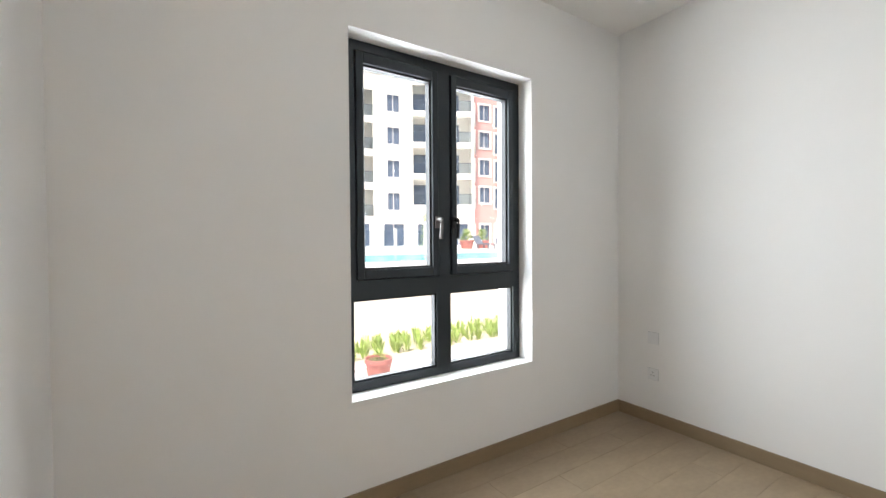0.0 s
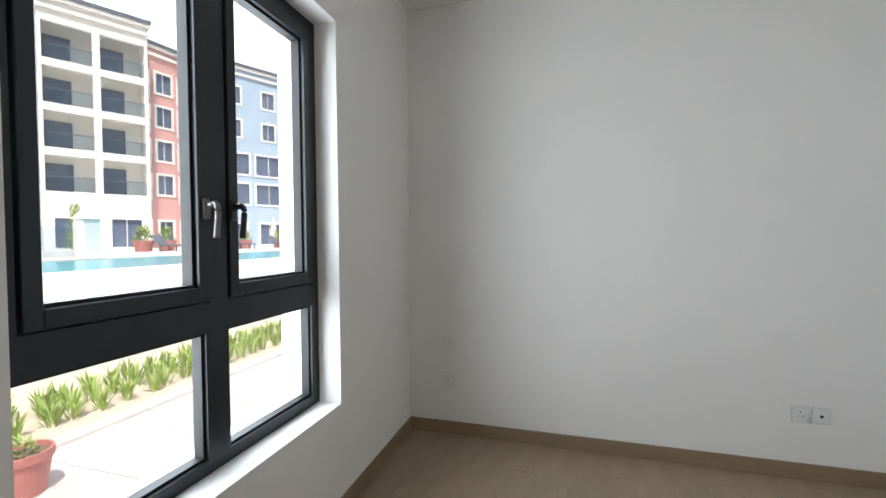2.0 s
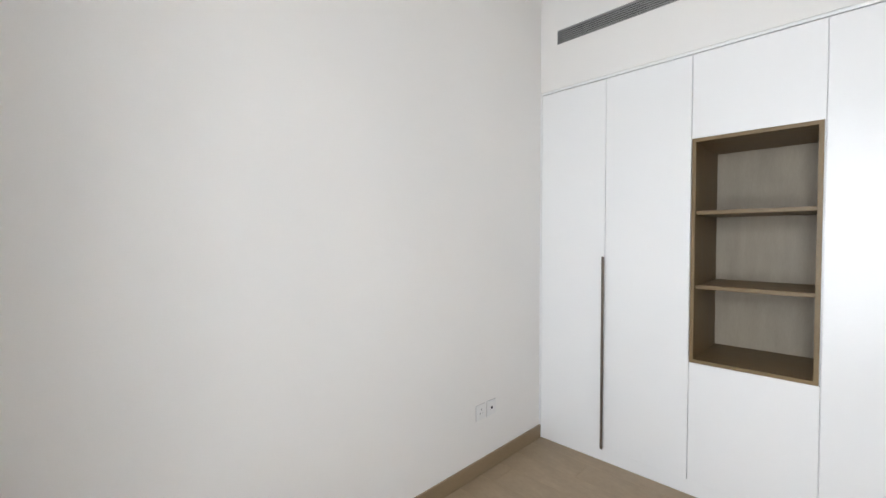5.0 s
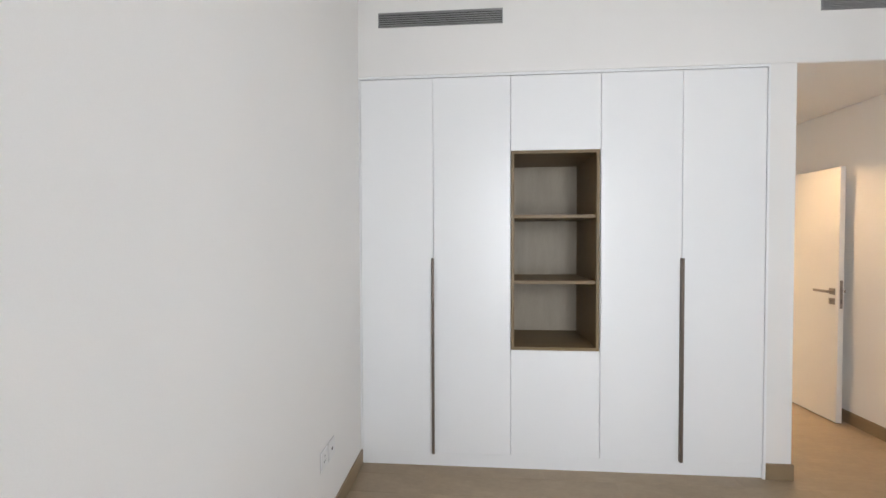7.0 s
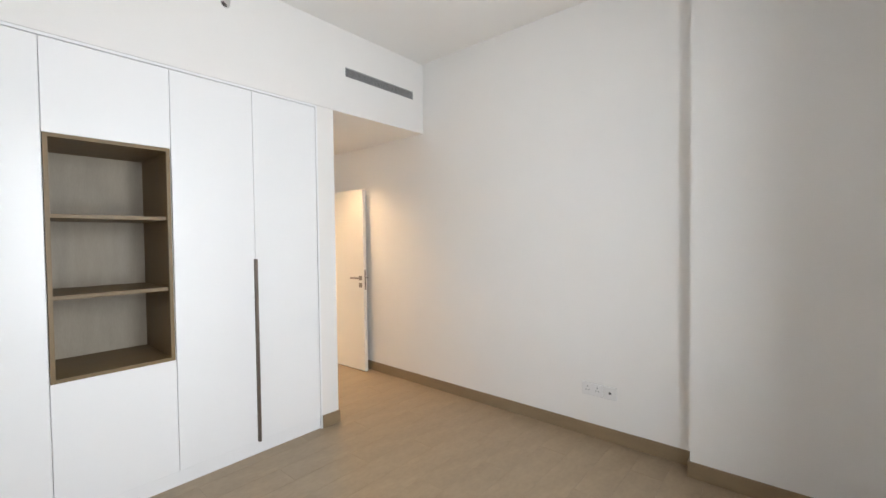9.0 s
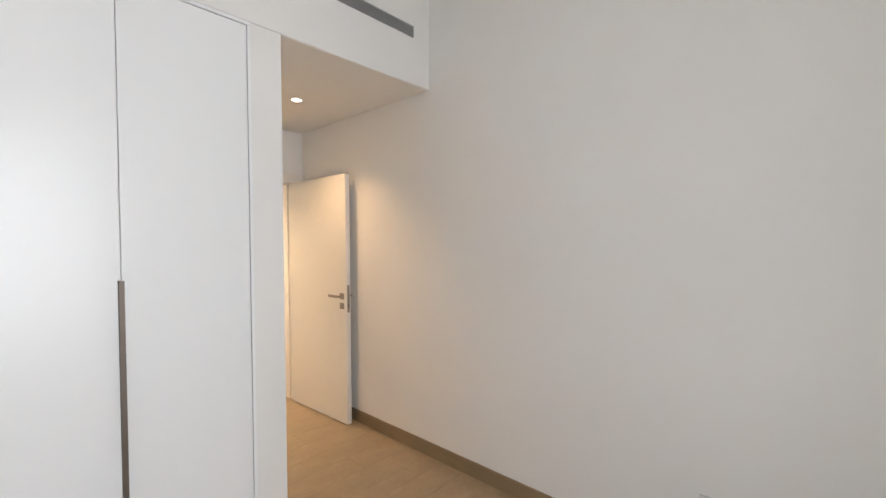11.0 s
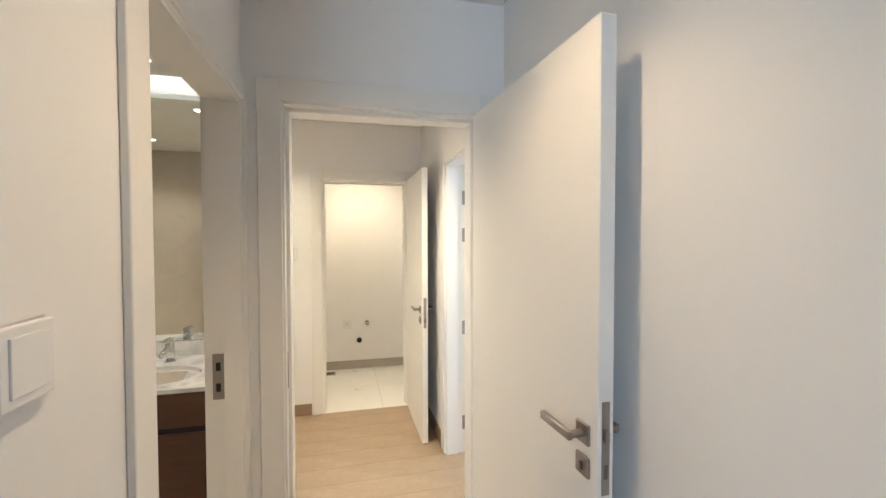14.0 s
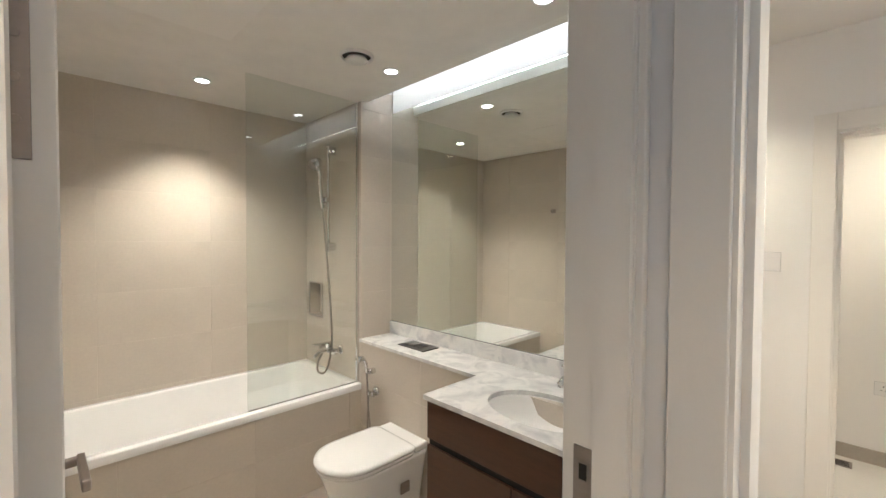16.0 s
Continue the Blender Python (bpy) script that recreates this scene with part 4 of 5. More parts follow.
t = thing("worktop", (XV0, YN, 0.862), "white grey-veined marble vanity top and ledge", "worktop")
part("vanity_slab", worktop(), MARBLE, t)
part("ledge_slab", box(XL + 0.001, YN - 0.012, 0.862, XV0 - 0.0005, YM - 0.001, 0.882, 0.001), MARBLE, t)
solid("backsplash", box(XL + 0.001, YM - 0.02, 0.8825, 2.637, YM - 0.001, 0.968, 0.001), MARBLE, "grey-veined marble upstand under the mirror", "backsplash")
mr = thing("mirror", (1.67, YM - 0.004, 0.97), "large frameless wall mirror filling the recess", "mirror")
part("silvering", box(XL + 0.004, YM - 0.008, 0.972, 2.634, YM - 0.002, 2.422), MIRROR, mr)
part("edge_strip", box(XL + 0.004, YM - 0.0095, 0.9685, 2.634, YM - 0.002, 0.9715), DARKSTEEL, mr)

t = thing("wash_basin", (BCX, BCY, 0.7), "white undermount oval ceramic basin", "basin")
b = bmesh.new()
ov = lambda k, z: [(BCX + BRX * k * math.cos(2 * math.pi * i / 40), BCY + BRY * k * math.sin(2 * math.pi * i / 40), z) for i in range(40)]
loft(b, [ov(1.06, 0.861), ov(1.0, 0.8605), ov(0.97, 0.85), ov(0.9, 0.79), ov(0.7, 0.745), ov(0.35, 0.732), ov(0.1, 0.73)], close=False)
b.faces.new([v for v in b.verts if abs(v.co.z - 0.73) < 1e-6])
part("bowl", b, CERAMIC, t, smooth=True)
part("drain", rod(bmesh.new(), (BCX, BCY, 0.731), (BCX, BCY, 0.736), 0.025), CHROME, t)

t = thing("basin_mixer", (2.19, 5.915, 0.882), "chrome single-lever basin mixer on the marble top", "tap")
b = rod(bmesh.new(), (2.19, 5.915, 0.882), (2.19, 5.915, 0.888), 0.030, 0.028, 24)
rod(b, (2.19, 5.915, 0.888), (2.19, 5.905, 1.0), 0.023, 0.021, 24)
part("body", b, CHROME, t, smooth=True)
part("spout", tube(bmesh.new(), [(2.19, 5.91, 0.955), (2.19, 5.84, 0.962), (2.19, 5.79, 0.945)], 0.014), CHROME, t, smooth=True)
b = bmesh.new()
bx(b, 2.17, 5.83, 1.003, 2.21, 5.93, 1.018, 0.006, 2)
part("lever", b, CHROME, t)


def vanity():
    t = thing("vanity_cabinet", ((XV0 + XV1) / 2, YV, 0.2), "dark walnut wall-hung vanity cabinet with drawer fronts", "cabinet")
    part("body", box(XV0 + 0.012, YV + 0.035, 0.22, XV1, YN - 0.004, 0.722), WALNUT, t)
    part("side_panel", box(XV0 + 0.012, YV + 0.035, 0.722, XV0 + 0.03, YN - 0.004, 0.86), WALNUT, t)
    part("grip_channel", box(XV0 + 0.014, YV + 0.026, 0.655, XV1, YV + 0.0345, 0.70), DARK, t)
    part("drawer_front", box(XV0 + 0.012, YV + 0.014, 0.694, XV1, YV + 0.034, 0.858, 0.001), WALNUT, t)
    part("door", box(XV0 + 0.012, YV + 0.014, 0.22, 2.198, YV + 0.034, 0.664, 0.001), WALNUT, t)
    part("door", box(2.202, YV + 0.014, 0.22, XV1, YV + 0.034, 0.664, 0.001), WALNUT, t)


vanity()
for x, y in ((1.249, 5.634), (0.367, 4.949), (2.2, 5.62), (1.5, 4.6)):
    downlight(x, y, ZB, "round white recessed downlight in the bathroom ceiling", "bathroom downlights")
t = thing("exhaust_valve", (1.278, 5.397, ZB), "round white exhaust valve in the bathroom ceiling", "vent")
n = 32
ring = lambda rad, z: [(1.278 + rad * math.cos(2 * math.pi * k / n), 5.397 + rad * math.sin(2 * math.pi * k / n), z) for k in range(n)]
part("rim", loft(bmesh.new(), [ring(0.085, ZB), ring(0.083, ZB - 0.012), ring(0.073, ZB - 0.014), ring(0.071, ZB - 0.002)], close=False), PLASTIC, t, smooth=True)
part("throat", rod(bmesh.new(), (1.278, 5.397, ZB - 0.003), (1.278, 5.397, ZB - 0.0005), 0.07, 0.07, 28), DARK, t)
part("disc", loft(bmesh.new(), [ring(0.046, ZB - 0.012), ring(0.056, ZB - 0.026), ring(0.035, ZB - 0.034), ring(0.01, ZB - 0.035)]), PLASTIC, t, smooth=True)
t = thing("ceiling_hatch", (1.25, 4.65, ZB), "flush white access hatch in the bathroom ceiling", "hatch")
part("panel", box(1.0, 4.4, ZB - 0.003, 1.5, 4.9, ZB - 0.0002, 0.001), CEIL, t)
t = thing("robe_hook", (0.87, YS, 1.83), "small square steel robe hook on the tiled wall", "hook")
part("plate", box(0.845, YS, 1.815, 0.895, YS + 0.008, 1.855, 0.002), STEEL, t)
part("peg", rod(bmesh.new(), (0.87, YS + 0.008, 1.83), (0.87, YS + 0.045, 1.835), 0.008, 0.010), STEEL, t)

# ---- outdoors ----
ZG = -0.1
HAZE = mat("pale_haze", (0.86, 0.92, 1.0), 1.0, vary=0.01, scale=0.01, fine=0.05, bump=0, emit=0.75)
bm = bmesh.new()
arc = [(180 * math.cos(radians(a)), 180 * math.sin(radians(a))) for a in range(150, 331, 6)]
lo, hi = ([bm.verts.new((x, y, z)) for x, y in arc] for z in (-2, 150))
for k in range(len(arc) - 1):
    bm.faces.new((lo[k], lo[k + 1], hi[k + 1], hi[k]))
structure("backdrop", bm, HAZE, "pale hazy sky in the distance", "sky")
structure("ground", box(-300, -400, ZG - 0.5, 300, -0.38, ZG - 0.03), SAND, "pale sandy ground", "ground")
pave = structure("pavement", box(-14, -2.65, ZG - 0.03, 8, -0.38, ZG - 0.008), KERB, "pale stone paving beside the house", "pavement")
structure("kerb", box(-14, -2.80, ZG - 0.03, 8, -2.65, ZG + 0.04, 0.01), KERB, "white stone planting kerb", "kerb")
structure("planting_bed", box(-14, -4.4, ZG - 0.03, 8, -2.80, ZG + 0.02), GRAVEL, "pale sandy gravel planting bed", "soil")
bm = bmesh.new()
bx(bm, -14, -4.65, ZG, 8, -4.4, 0.72)
bx(bm, -14, -4.68, 0.72, 8, -4.37, 0.78, 0.01)
gw = structure("garden_wall", bm, RENDERWALL, "low cream rendered garden wall", "wall")
for k in range(11):
    part("pilaster", box(-13 + k * 2, -4.4, ZG, -12.75 + k * 2, -4.33, 0.72, 0.01), WHITEREN, gw)
structure("terrace", box(-60, -7.4, ZG, 20, -4.65, 0.7), KERB, "white paved terrace below the pool", "pavement")
bm = bmesh.new()
bx(bm, -60, -7.7, 0, 20, -7.4, 0.98)
structure("pool_wall", bm, RENDERWALL, "cream rendered pool wall", "wall")
structure("pool_deck", box(-90, -60, 0, 40, -13.5, 0.98), KERB, "white stone pool deck", "pavement")
structure("water", box(-24, -13.5, 0, -1.0, -7.7, 0.955), WATER, "turquoise swimming pool water", "water")
structure("pool_deck_end", box(-1.0, -13.5, 0, 20, -7.7, 0.98), KERB, "white stone pool deck", "pavement")
structure("pool_deck_far", box(-90, -13.5, 0, -24, -7.7, 0.98), KERB, "white stone pool deck", "pavement")


def hedge():
    """Rows of spiky young shrubs, one mesh of many blades."""
    rnd = random.Random(4)
    verts, faces = [], []
    for i in range(56 * 3):
        col, row = divmod(i, 3)
        bxx, byy = -9 + col * 0.22 + rnd.uniform(-0.05, 0.05) + 0.13 * (row % 2), -3.62 + row * 0.27 + rnd.uniform(-0.04, 0.04)
        hgt = rnd.uniform(0.17, 0.28)
        for k in range(46):
            a, lean = rnd.uniform(0, 6.283), rnd.uniform(0.02, 0.10)
            z0 = ZG + rnd.uniform(0, hgt * 0.6)
            L = rnd.uniform(0.09, 0.17)
            dx, dy = math.cos(a), math.sin(a)
            w = rnd.uniform(0.006, 0.012)
            p = Vector((bxx + dx * 0.035, byy + dy * 0.035, z0))
            q = p + Vector((dx * lean * 0.5, dy * lean * 0.5, L * 0.6))
            r = p + Vector((dx * lean, dy * lean, L))
            side = Vector((-dy, dx, 0)) * w
            n0 = len(verts)
            verts += [p - side * 0.5, p + side * 0.5, q + side, q - side, r]
            faces += [(n0, n0 + 1, n0 + 2, n0 + 3), (n0 + 3, n0 + 2, n0 + 4)]
    me = bpy.data.meshes.new("hedge")
    me.from_pydata([tuple(v) for v in verts], [], faces)
    me.materials.append(LEAF)
    tagged(new("hedge", me), "rows of small bright green tufted shrubs in gravel bed", "hedge", kind="stuff")


hedge()


def leafy(cx, cy, z0, w, h, count, rnd):
    b = bmesh.new()
    for _ in range(count):
        a, r, z = rnd.uniform(0, 6.283), w * math.sqrt(rnd.random()), rnd.random()
        rr = r * (1 - 0.75 * z)
        p = Vector((cx + rr * math.cos(a), cy + rr * math.sin(a), z0 + h * z))
        d = Vector((math.cos(a), math.sin(a), rnd.uniform(0.2, 1.4))).normalized()
        s = d.cross(Vector((0, 0, 1))).normalized() * w * 0.09
        L = w * 0.42
        v = [b.verts.new(p - s * 0.3), b.verts.new(p + d * L * 0.5 - s), b.verts.new(p + d * L), b.verts.new(p + d * L * 0.5 + s)]
        b.faces.new(v)
    return b


def pot(x, y, z, r, h, label, plant_h, spread=1.1, leaves=160):
    t = thing("plant_pot", (x, y, z), label, "plant pot", "terracotta pots")
    n = 28
    ring = lambda k, zz: [(x + r * k * math.cos(2 * math.pi * i / n), y + r * k * math.sin(2 * math.pi * i / n), z + h * zz) for i in range(n)]
    part("pot", loft(bmesh.new(), [ring(0.66, 0), ring(0.72, 0.05), ring(0.92, 0.8), ring(1.0, 0.82), ring(1.0, 1.0), ring(0.9, 1.0), ring(0.85, 0.86)]), TERRACOTTA, t, smooth=False)
    part("soil", rod(bmesh.new(), (x, y, z + h * 0.84), (x, y, z + h * 0.9), r * 0.86), SOIL, t)
    part("plant", leafy(x, y, z + h * 0.85, r * spread, plant_h, leaves, random.Random(int(x * 10))), LEAF, t)


pot(1.33, -2.17, ZG - 0.008, 0.16, 0.29, "faded red terracotta pot with a low sparse plant", 0.12, 0.62, 90)
for x, y in ((-14.0, -21), (-15.8, -21.5), (-21.5, -21), (-24, -20)):
    pot(x, y, 0.98, 0.52, 0.6, "large red terracotta planter on the pool deck", 0.8)
for x, y in ((-9.5, -19), (-27, -19), (-32, -18)):
    t = thing("cypress", (x, y, 0.98), "small green conical cypress on the pool deck", "tree")
    part("trunk", rod(bmesh.new(), (x, y, 0.98), (x, y, 1.4), 0.06, 0.04), SOIL, t)
    part("crown", leafy(x, y, 1.2, 0.42, 1.9, 500, random.Random(3)), LEAF, t)


def umbrella(x, y):
    t = thing("parasol", (x, y, 0.98), "closed white canvas parasol on the pool deck", "parasol", "closed parasols")
    part("base", rod(bmesh.new(), (x, y, 0.98), (x, y, 1.05), 0.35, 0.3, 20), KERB, t)
    part("pole", rod(bmesh.new(), (x, y, 1.05), (x, y, 3.5), 0.035), WOOD, t)
    n = 16
    b = bmesh.new()
    rings = []
    for z, r in ((1.75, 0.27), (2.1, 0.25), (2.7, 0.17), (3.2, 0.08), (3.55, 0.02)):
        rings.append([(x + r * (1 + 0.22 * (i % 2)) * math.cos(2 * math.pi * i / n), y + r * (1 + 0.22 * (i % 2)) * math.sin(2 * math.pi * i / n), z) for i in range(n)])
    part("canopy", loft(b, rings), CANVAS, t)
    return t


for x, y in ((-13, -24), (-16.6, -24), (-19, -23.5), (-22.6, -23), (-26.5, -22.5), (-30.5, -20.5), (-34, -19)):
    umbrella(x, y)


def lounger(x, y, ang):
    t = thing("sun_lounger", (0, 0, 0), "dark sun lounger with a raised back by the pool", "lounger", "pool loungers")
    part("seat", box(-0.33, -0.6, 0.30, 0.33, 0.6, 0.38, 0.02), DARKMETAL, t)
    b = bx(bmesh.new(), -0.33, 0, 0, 0.33, 0.75, 0.07, 0.02)
    bmesh.ops.transform(b, verts=b.verts[:], matrix=pose(0, 0.6, 0.31, 50, 0, 0))
    part("backrest", b, DARKMETAL, t)
    for lx in (-0.28, 0.28):
        for ly in (-0.5, 0.5):
            part("leg", box(lx - 0.03, ly - 0.03, 0, lx + 0.03, ly + 0.03, 0.3), DARKMETAL, t)
    t.matrix_basis = pose(x, y, 0.98, 0, 0, ang)
    return t


first = lounger(-14.5, -19.5, 185)
for x, y in ((-17, -19.3), (-18.2, -19.2), (-19.4, -19.1), (-22.8, -18.8), (-25.2, -18.5), (-28.5, -17.5), (-29.8, -17.2)):
    copy_thing(first, pose(x, y, 0.98, 0, 0, 185))


def pool_fence(x0, x1, y):
    t = thing("pool_fence", (x0, y, 0.98), "glass pool fence between white posts", "fence")
    n = int((x1 - x0) / 1.5)
    for k in range(n + 1):
        x = x0 + (x1 - x0) * k / n
        part("post", box(x - 0.05, y - 0.05, 0.98, x + 0.05, y + 0.05, 2.1, 0.01), KERB, t)
        if k < n:
            part("pane", box(x + 0.07, y - 0.006, 1.05, x + (x1 - x0) / n - 0.07, y + 0.006, 2.02), RAILGLASS, t)


pool_fence(-6.5, -2.0, -14.2)
pool_fence(-33, -25, -14.5)
t = thing("gate_pillar", (-5.2, -12.6, 0.98), "white pillar with a pointed cap by the pool", "pillar")
part("shaft", box(-7.0, -14.3, 0.98, -6.5, -13.8, 2.3, 0.02), WHITEREN, t)
b = bmesh.new()
bmesh.ops.create_cone(b, cap_ends=True, segments=4, radius1=0.42, radius2=0.02, depth=0.4, matrix=Matrix.Translation((-6.75, -14.05, 2.5)) @ pose(0, 0, 0, 0, 0, 45))
part("cap", b, WHITEREN, t)
t = thing("garden_post", (-1.40, -2.256, ZG), "thin brown garden post standing on the paving", "post")
part("post", rod(bmesh.new(), (-1.40, -2.256, ZG - 0.008), (-1.40, -2.256, 0.98), 0.022), GARDENPOST, t)
part("cap", rod(bmesh.new(), (-1.40, -2.256, 0.98), (-1.40, -2.256, 1.04), 0.034, 0.026), DARKMETAL, t)
part("foot_plate", rod(bmesh.new(), (-1.40, -2.256, ZG - 0.002), (-1.40, -2.256, ZG + 0.006), 0.05), DARKMETAL, t)


def building(p0, p1, wall, label, bays, top, kinds, roof=None, depth=9.0, trim=None, rail=True, floors=(3.9, 7.15, 10.4, 13.6)):
    """A street front from p0 to p1; u runs along it, the front looks towards -v."""
    a = Vector((p1[0] - p0[0], p1[1] - p0[1], 0))
    L = a.length
    t = thing("apartment_building", (0, 0, 0), label, "building", "buildings round the pool")
    t.matrix_basis = Matrix.Translation((p0[0], p0[1], 0)) @ Matrix.Rotation(math.atan2(a.y, a.x), 4, "Z")
    holes, items = [], []
    bw = L / bays
    for i in range(bays):
        for j, zf in enumerate((0.98,) + tuple(floors[:-1]) if kinds[i % len(kinds)] == "ground" else tuple(floors)):
            k = kinds[i % len(kinds)]
            if k == "mixed":
                k = "wide" if j < 2 else "window"
            u = (i + 0.5) * bw
            if zf + 2.6 > top:
                continue
            if k == "loggia":
                h = (u - bw * 0.43, zf + 0.12, u + bw * 0.43, zf + 2.72)
            elif k == "wide":
                h = (u - bw * 0.4, zf + 0.5, u + bw * 0.4, zf + 2.6)
            elif k == "juliet":
                h = (u - 0.62, zf + 0.2, u + 0.62, zf + 2.4)
            else:
                h = (u - 0.65, zf + 0.75, u + 0.65, zf + 2.45)
            holes.append(h)
            items.append((k, h))
        u = (i + 0.5) * bw
        h = (u - bw * 0.3, 1.1, u + bw * 0.3, 3.3)
        holes.append(h)
        items.append(("ground", h))
    b = bmesh.new()
    grid_wall(b, (0, L), (0.98, top), holes, lambda u0, z0, u1, z1: bx(b, u0, 0, z0, u1, 0.3, z1))
    part("wall", b, wall, t)
    body = bmesh.new()
    bx(body, 0, 1.75, 0.98, L, depth, top)
    bx(body, 0, 0.3, 0.98, 0.25, 1.75, top)
    bx(body, L - 0.25, 0.3, 0.98, L, 1.75, top)
    part("rear_wall", body, wall, t)
    if roof:
        r = bmesh.new()
        bx(r, -0.25, -0.35, top, L + 0.25, depth, top + 0.3)
        part("roof", r, roof, t)
    c = bmesh.new()
    bx(c, -0.1, -0.18, top - 0.9, L + 0.1, -0.002, top - 0.65)
    bx(c, -0.15, -0.28, top - 0.25, L + 0.15, -0.002, top - 0.002)
    part("cornice", c, trim or WHITEREN, t)
    for k, (u0, z0, u1, z1) in items:
        if k == "loggia":
            bal = part("balcony", box(u0, 0.3, z0 - 0.14, u1, 1.75, z0), CREAMREN, t)
            w = part("window", box(u0 + 0.1, 1.66, z0 + 0.002, u0 + (u1 - u0) * 0.6, 1.745, z0 + 2.2), DARKMETAL, t)
            part("pane", box(u0 + 0.16, 1.64, z0 + 0.08, u0 + (u1 - u0) * 0.33, 1.655, z0 + 2.13), DARKGLASS, w)
            part("pane", box(u0 + (u1 - u0) * 0.345, 1.64, z0 + 0.08, u0 + (u1 - u0) * 0.59, 1.655, z0 + 2.13), DARKGLASS, w)
            part("railing", box(u0 + 0.02, 0.08, z0 + 0.05, u1 - 0.02, 0.095, z0 + 1.05), RAILGLASS, bal)
            part("handrail", box(u0, 0.06, z0 + 1.05, u1, 0.11, z0 + 1.1), DARKMETAL, bal)
        else:
            f = bmesh.new()
            grid_wall(f, (u0 - 0.18, u1 + 0.18), (z0 - 0.18, z1 + 0.18), [(u0 + 0.02, z0 + 0.02, u1 - 0.02, z1 - 0.02)], lambda p, q, r, s_: bx(f, p, -0.07, q, r, -0.004, s_))
            w = part("window", f, trim or WHITEREN, t)
            um = (u0 + u1) / 2
            part("pane", box(u0, 0.12, z0, um - 0.03, 0.14, z1), DARKGLASS, w)
            part("pane", box(um + 0.03, 0.12, z0, u1, 0.14, z1), DARKGLASS, w)
            part("mullion", box(um - 0.03, 0.09, z0, um + 0.03, 0.16, z1), trim or WHITEREN, w)
            if k == "juliet":
                rl = bmesh.new()
                bx(rl, u0 - 0.12, -0.22, z0 + 0.85, u1 + 0.12, -0.18, z0 + 0.9)
                bx(rl, u0 - 0.12, -0.22, z0 - 0.08, u1 + 0.12, -0.18, z0 - 0.04)
                for q in range(9):
                    x = u0 - 0.11 + (u1 - u0 + 0.22) * q / 8
                    bx(rl, x - 0.012, -0.212, z0 - 0.04, x + 0.012, -0.188, z0 + 0.85)
                part("railing", rl, DARKMETAL, w)
    return t


building((-3.0, -36.5), (-17.0, -34.5), WHITEREN, "white apartment block with balconies across the pool", 4, 19.0, ["loggia", "window"], DARKMETAL)
building((-16.9, -34.2), (-22.6, -31.2), WHITEREN, "white apartment block with glazed loggias across the pool", 2, 19.0, ["loggia"], DARKMETAL, floors=(5.1, 8.25, 11.4, 14.55))
building((-22.7, -33.6), (-30.2, -32.3), PINKREN, "pink rendered apartment block with white window surrounds", 4, 18.6, ["juliet", "window"], DARKMETAL, trim=WHITEREN, floors=(4.95, 7.95, 10.95, 13.9))
building((-30.3, -32.2), (-36.5, -28.9), BLUEREN, "pale blue apartment block with white window surrounds", 2, 19.5, ["mixed"], DARKMETAL, trim=WHITEREN, floors=(4.9, 8.0, 11.6, 15.0))
building((-36.6, -28.8), (-47, -20), CREAMREN, "cream apartment block with balconies and tiled roof", 3, 20.0, ["loggia"], ROOFT, floors=(3.9, 7.15, 10.4, 13.6, 16.6))

# ---- pieces: planks, tiles and slabs ----
floor_ob = bpy.data.objects["floor"]


def laid(u, v):
    return pose(u, v, 0.0)


tiled(floor_ob, PLANK, 0.0, XR, 0.0, YW + 0.03, 1.2, 0.2, laid, 0.3, joint=0.0012, row_shift=0.43, name="plank")
tiled(floor_ob, PLANK, 2.765, XR, YW + 0.03, YE, 1.2, 0.2, laid, 0.1, joint=0.0012, row_shift=0.43, name="plank")
tiled(floor_ob, PLANK, 2.905, 3.735, YE, YE + 0.14, 1.2, 0.2, laid, 0.2, joint=0.0012, name="plank")
tiled(floor_ob, PLANK, 2.765, 4.02, YE + 0.14, YH, 1.2, 0.2, laid, 0.5, joint=0.0012, row_shift=0.43, name="plank")
tiled(floor_ob, PLANK, 0.5, 2.765, 6.2, YH, 1.2, 0.2, laid, 0.5, joint=0.0012, row_shift=0.43, name="plank")
tiled(floor_ob, PLANK, 4.02, 6.4, 5.0, 7.1, 1.2, 0.2, laid, 0.5, joint=0.0012, row_shift=0.43, name="plank")
tiled(floor_ob, WHITETILE, 2.5, 3.865, YH, YB, 0.6, 0.6, laid, 0.2, name="floor_tile")
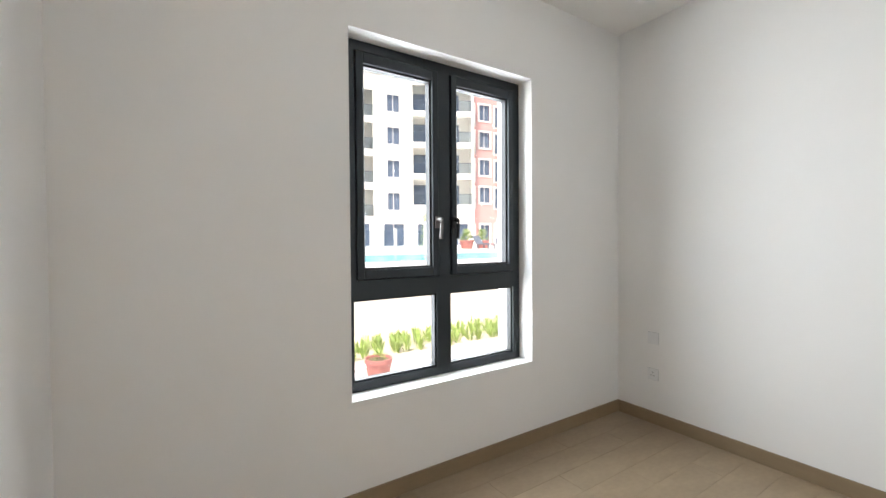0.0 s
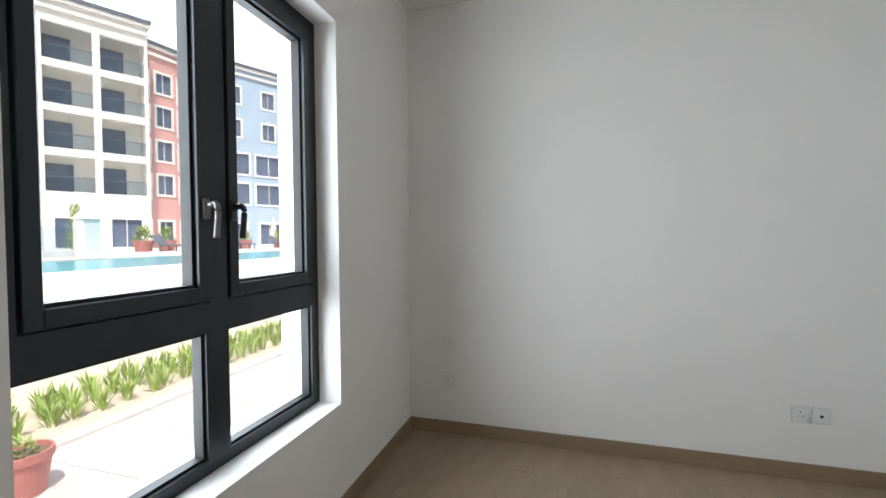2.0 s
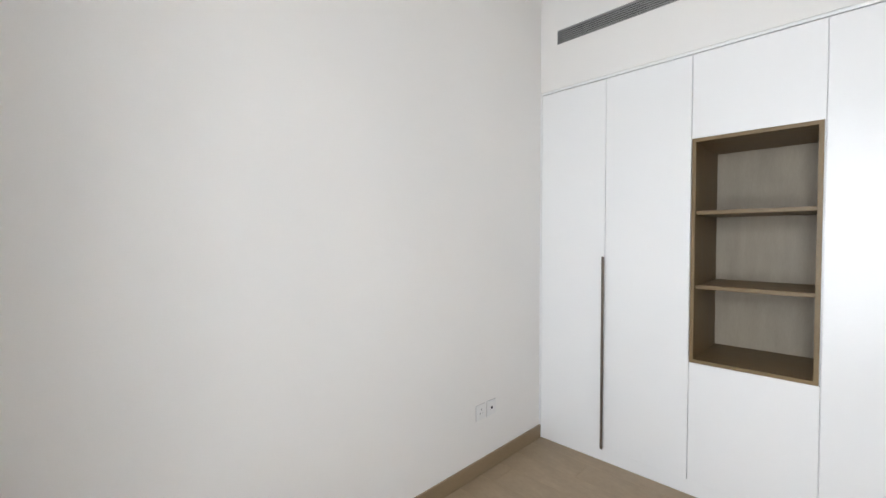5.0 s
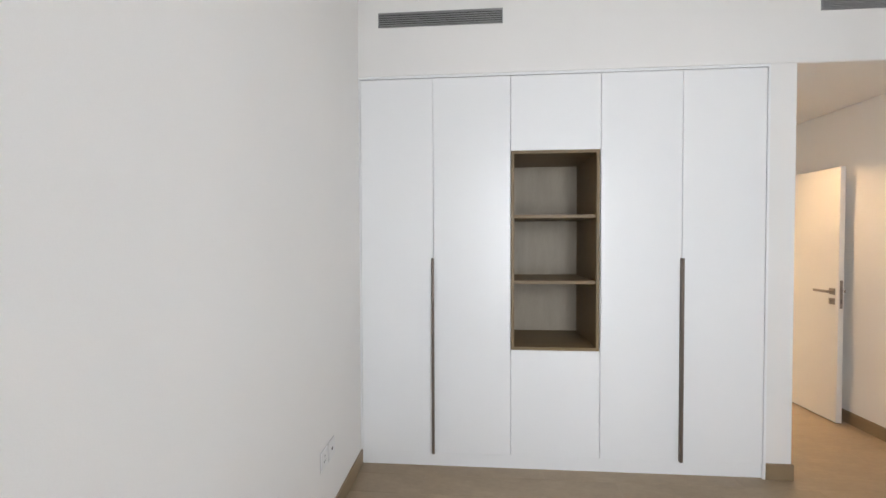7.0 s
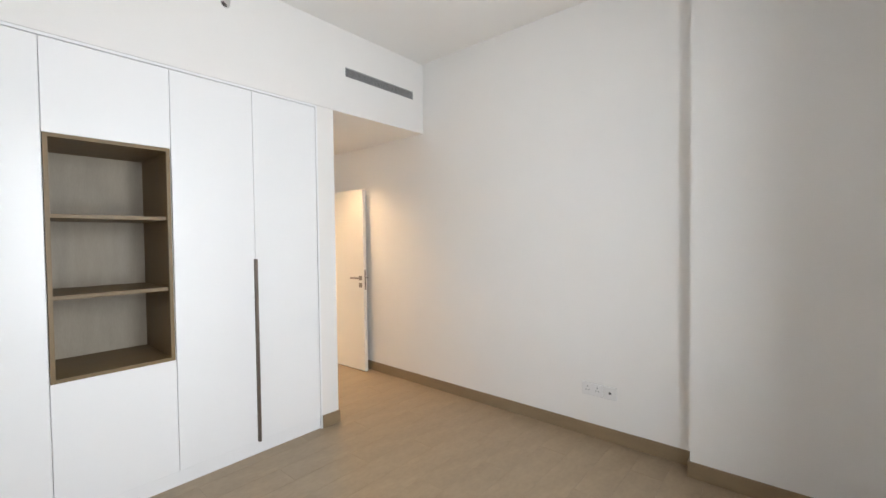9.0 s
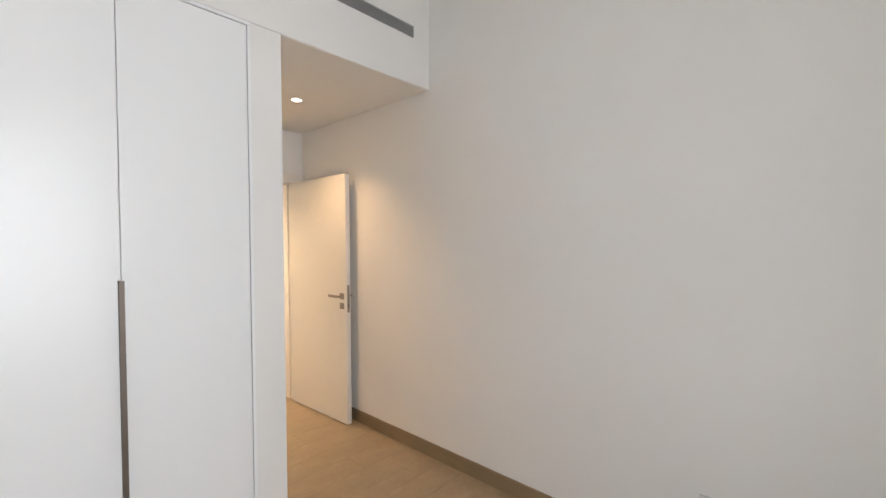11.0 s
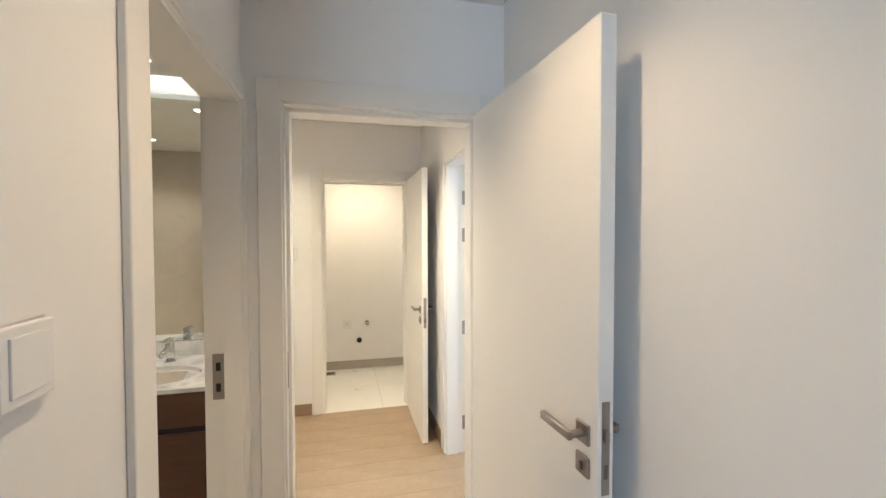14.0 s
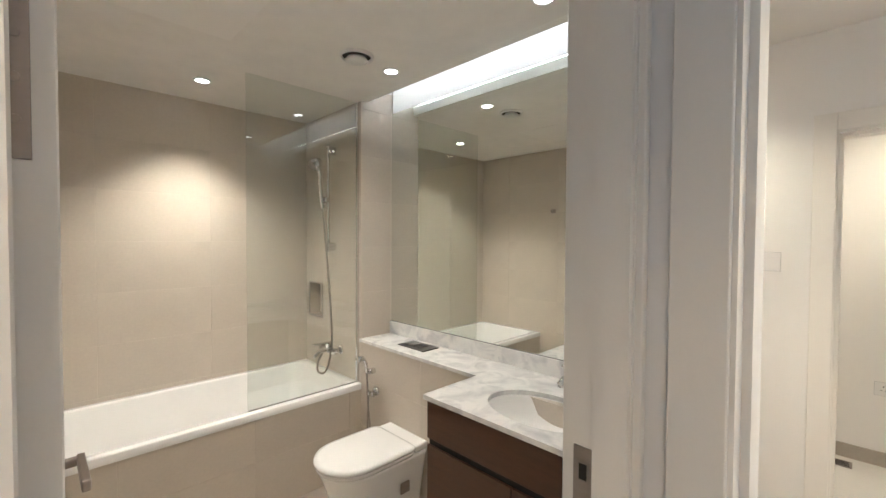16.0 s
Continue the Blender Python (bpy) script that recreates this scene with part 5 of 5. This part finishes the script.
tiled(floor_ob, BATHTILE, 0.72, 2.765, YS, YN, 0.6, 0.6, laid, 0.2, name="floor_tile")

west, south, shower, cist = (bpy.data.objects[n] for n in ("wall_bath_west", "wall_bath_south", "wall_bath_shower", "wall_cistern"))
TW, TH = 0.6, 0.305
# rows run up the wall; each pose turns the flat tile upright, face outwards
tiled(west, BATHTILE, YS, YN, 0.0, ZB, TW, TH, lambda u, v: Matrix.Translation((XF, u, v)) @ Matrix(((0, 0, 1, 0), (1, 0, 0, 0), (0, 1, 0, 0), (0, 0, 0, 1))), 0.2, name="wall_tile")
tiled(south, BATHTILE, XF, 2.62, 0.0, ZB, TW, TH, lambda u, v: Matrix.Translation((2.57 - u, YS, v)) @ Matrix(((-1, 0, 0, 0), (0, 0, 1, 0), (0, 1, 0, 0), (0, 0, 0, 1))), 0.1, name="wall_tile")
north_pose = lambda u, v: Matrix.Translation((u, YN, v)) @ Matrix(((1, 0, 0, 0), (0, 0, -1, 0), (0, 1, 0, 0), (0, 0, 0, 1)))
tiled(shower, BATHTILE, XF, XL, 0.0, ZB, TW, TH, north_pose, 0.25, skip=NICHE, name="wall_tile")
tiled(cist, BATHTILE, XL, XV0 + 0.02, 0.0, 0.86, TW, TH, north_pose, 0.0, name="wall_tile")
tiled(shower, BATHTILE, YN + 0.001, YM - 0.009, 0.882, ZB + 0.1, TW, TH, lambda u, v: Matrix.Translation((XL, u, v)) @ Matrix(((0, 0, 1, 0), (1, 0, 0, 0), (0, 1, 0, 0), (0, 0, 0, 1))), 0.0, name="wall_tile")
tiled(tub_panel, BATHTILE, YS, YN, 0.0, 0.543, TW, TH, lambda u, v: Matrix.Translation(-BASE["bathtub"]) @ Matrix.Translation((0.7265, u, v)) @ Matrix(((0, 0, 1, 0), (1, 0, 0, 0), (0, 1, 0, 0), (0, 0, 0, 1))), 0.2, name="wall_tile")
tiled(pave, PAVING, -8.0, 5.0, -2.65, -0.38, 0.6, 0.6, lambda u, v: pose(u, v, ZG), 0.0, name="paving_slab", joint=0.006)
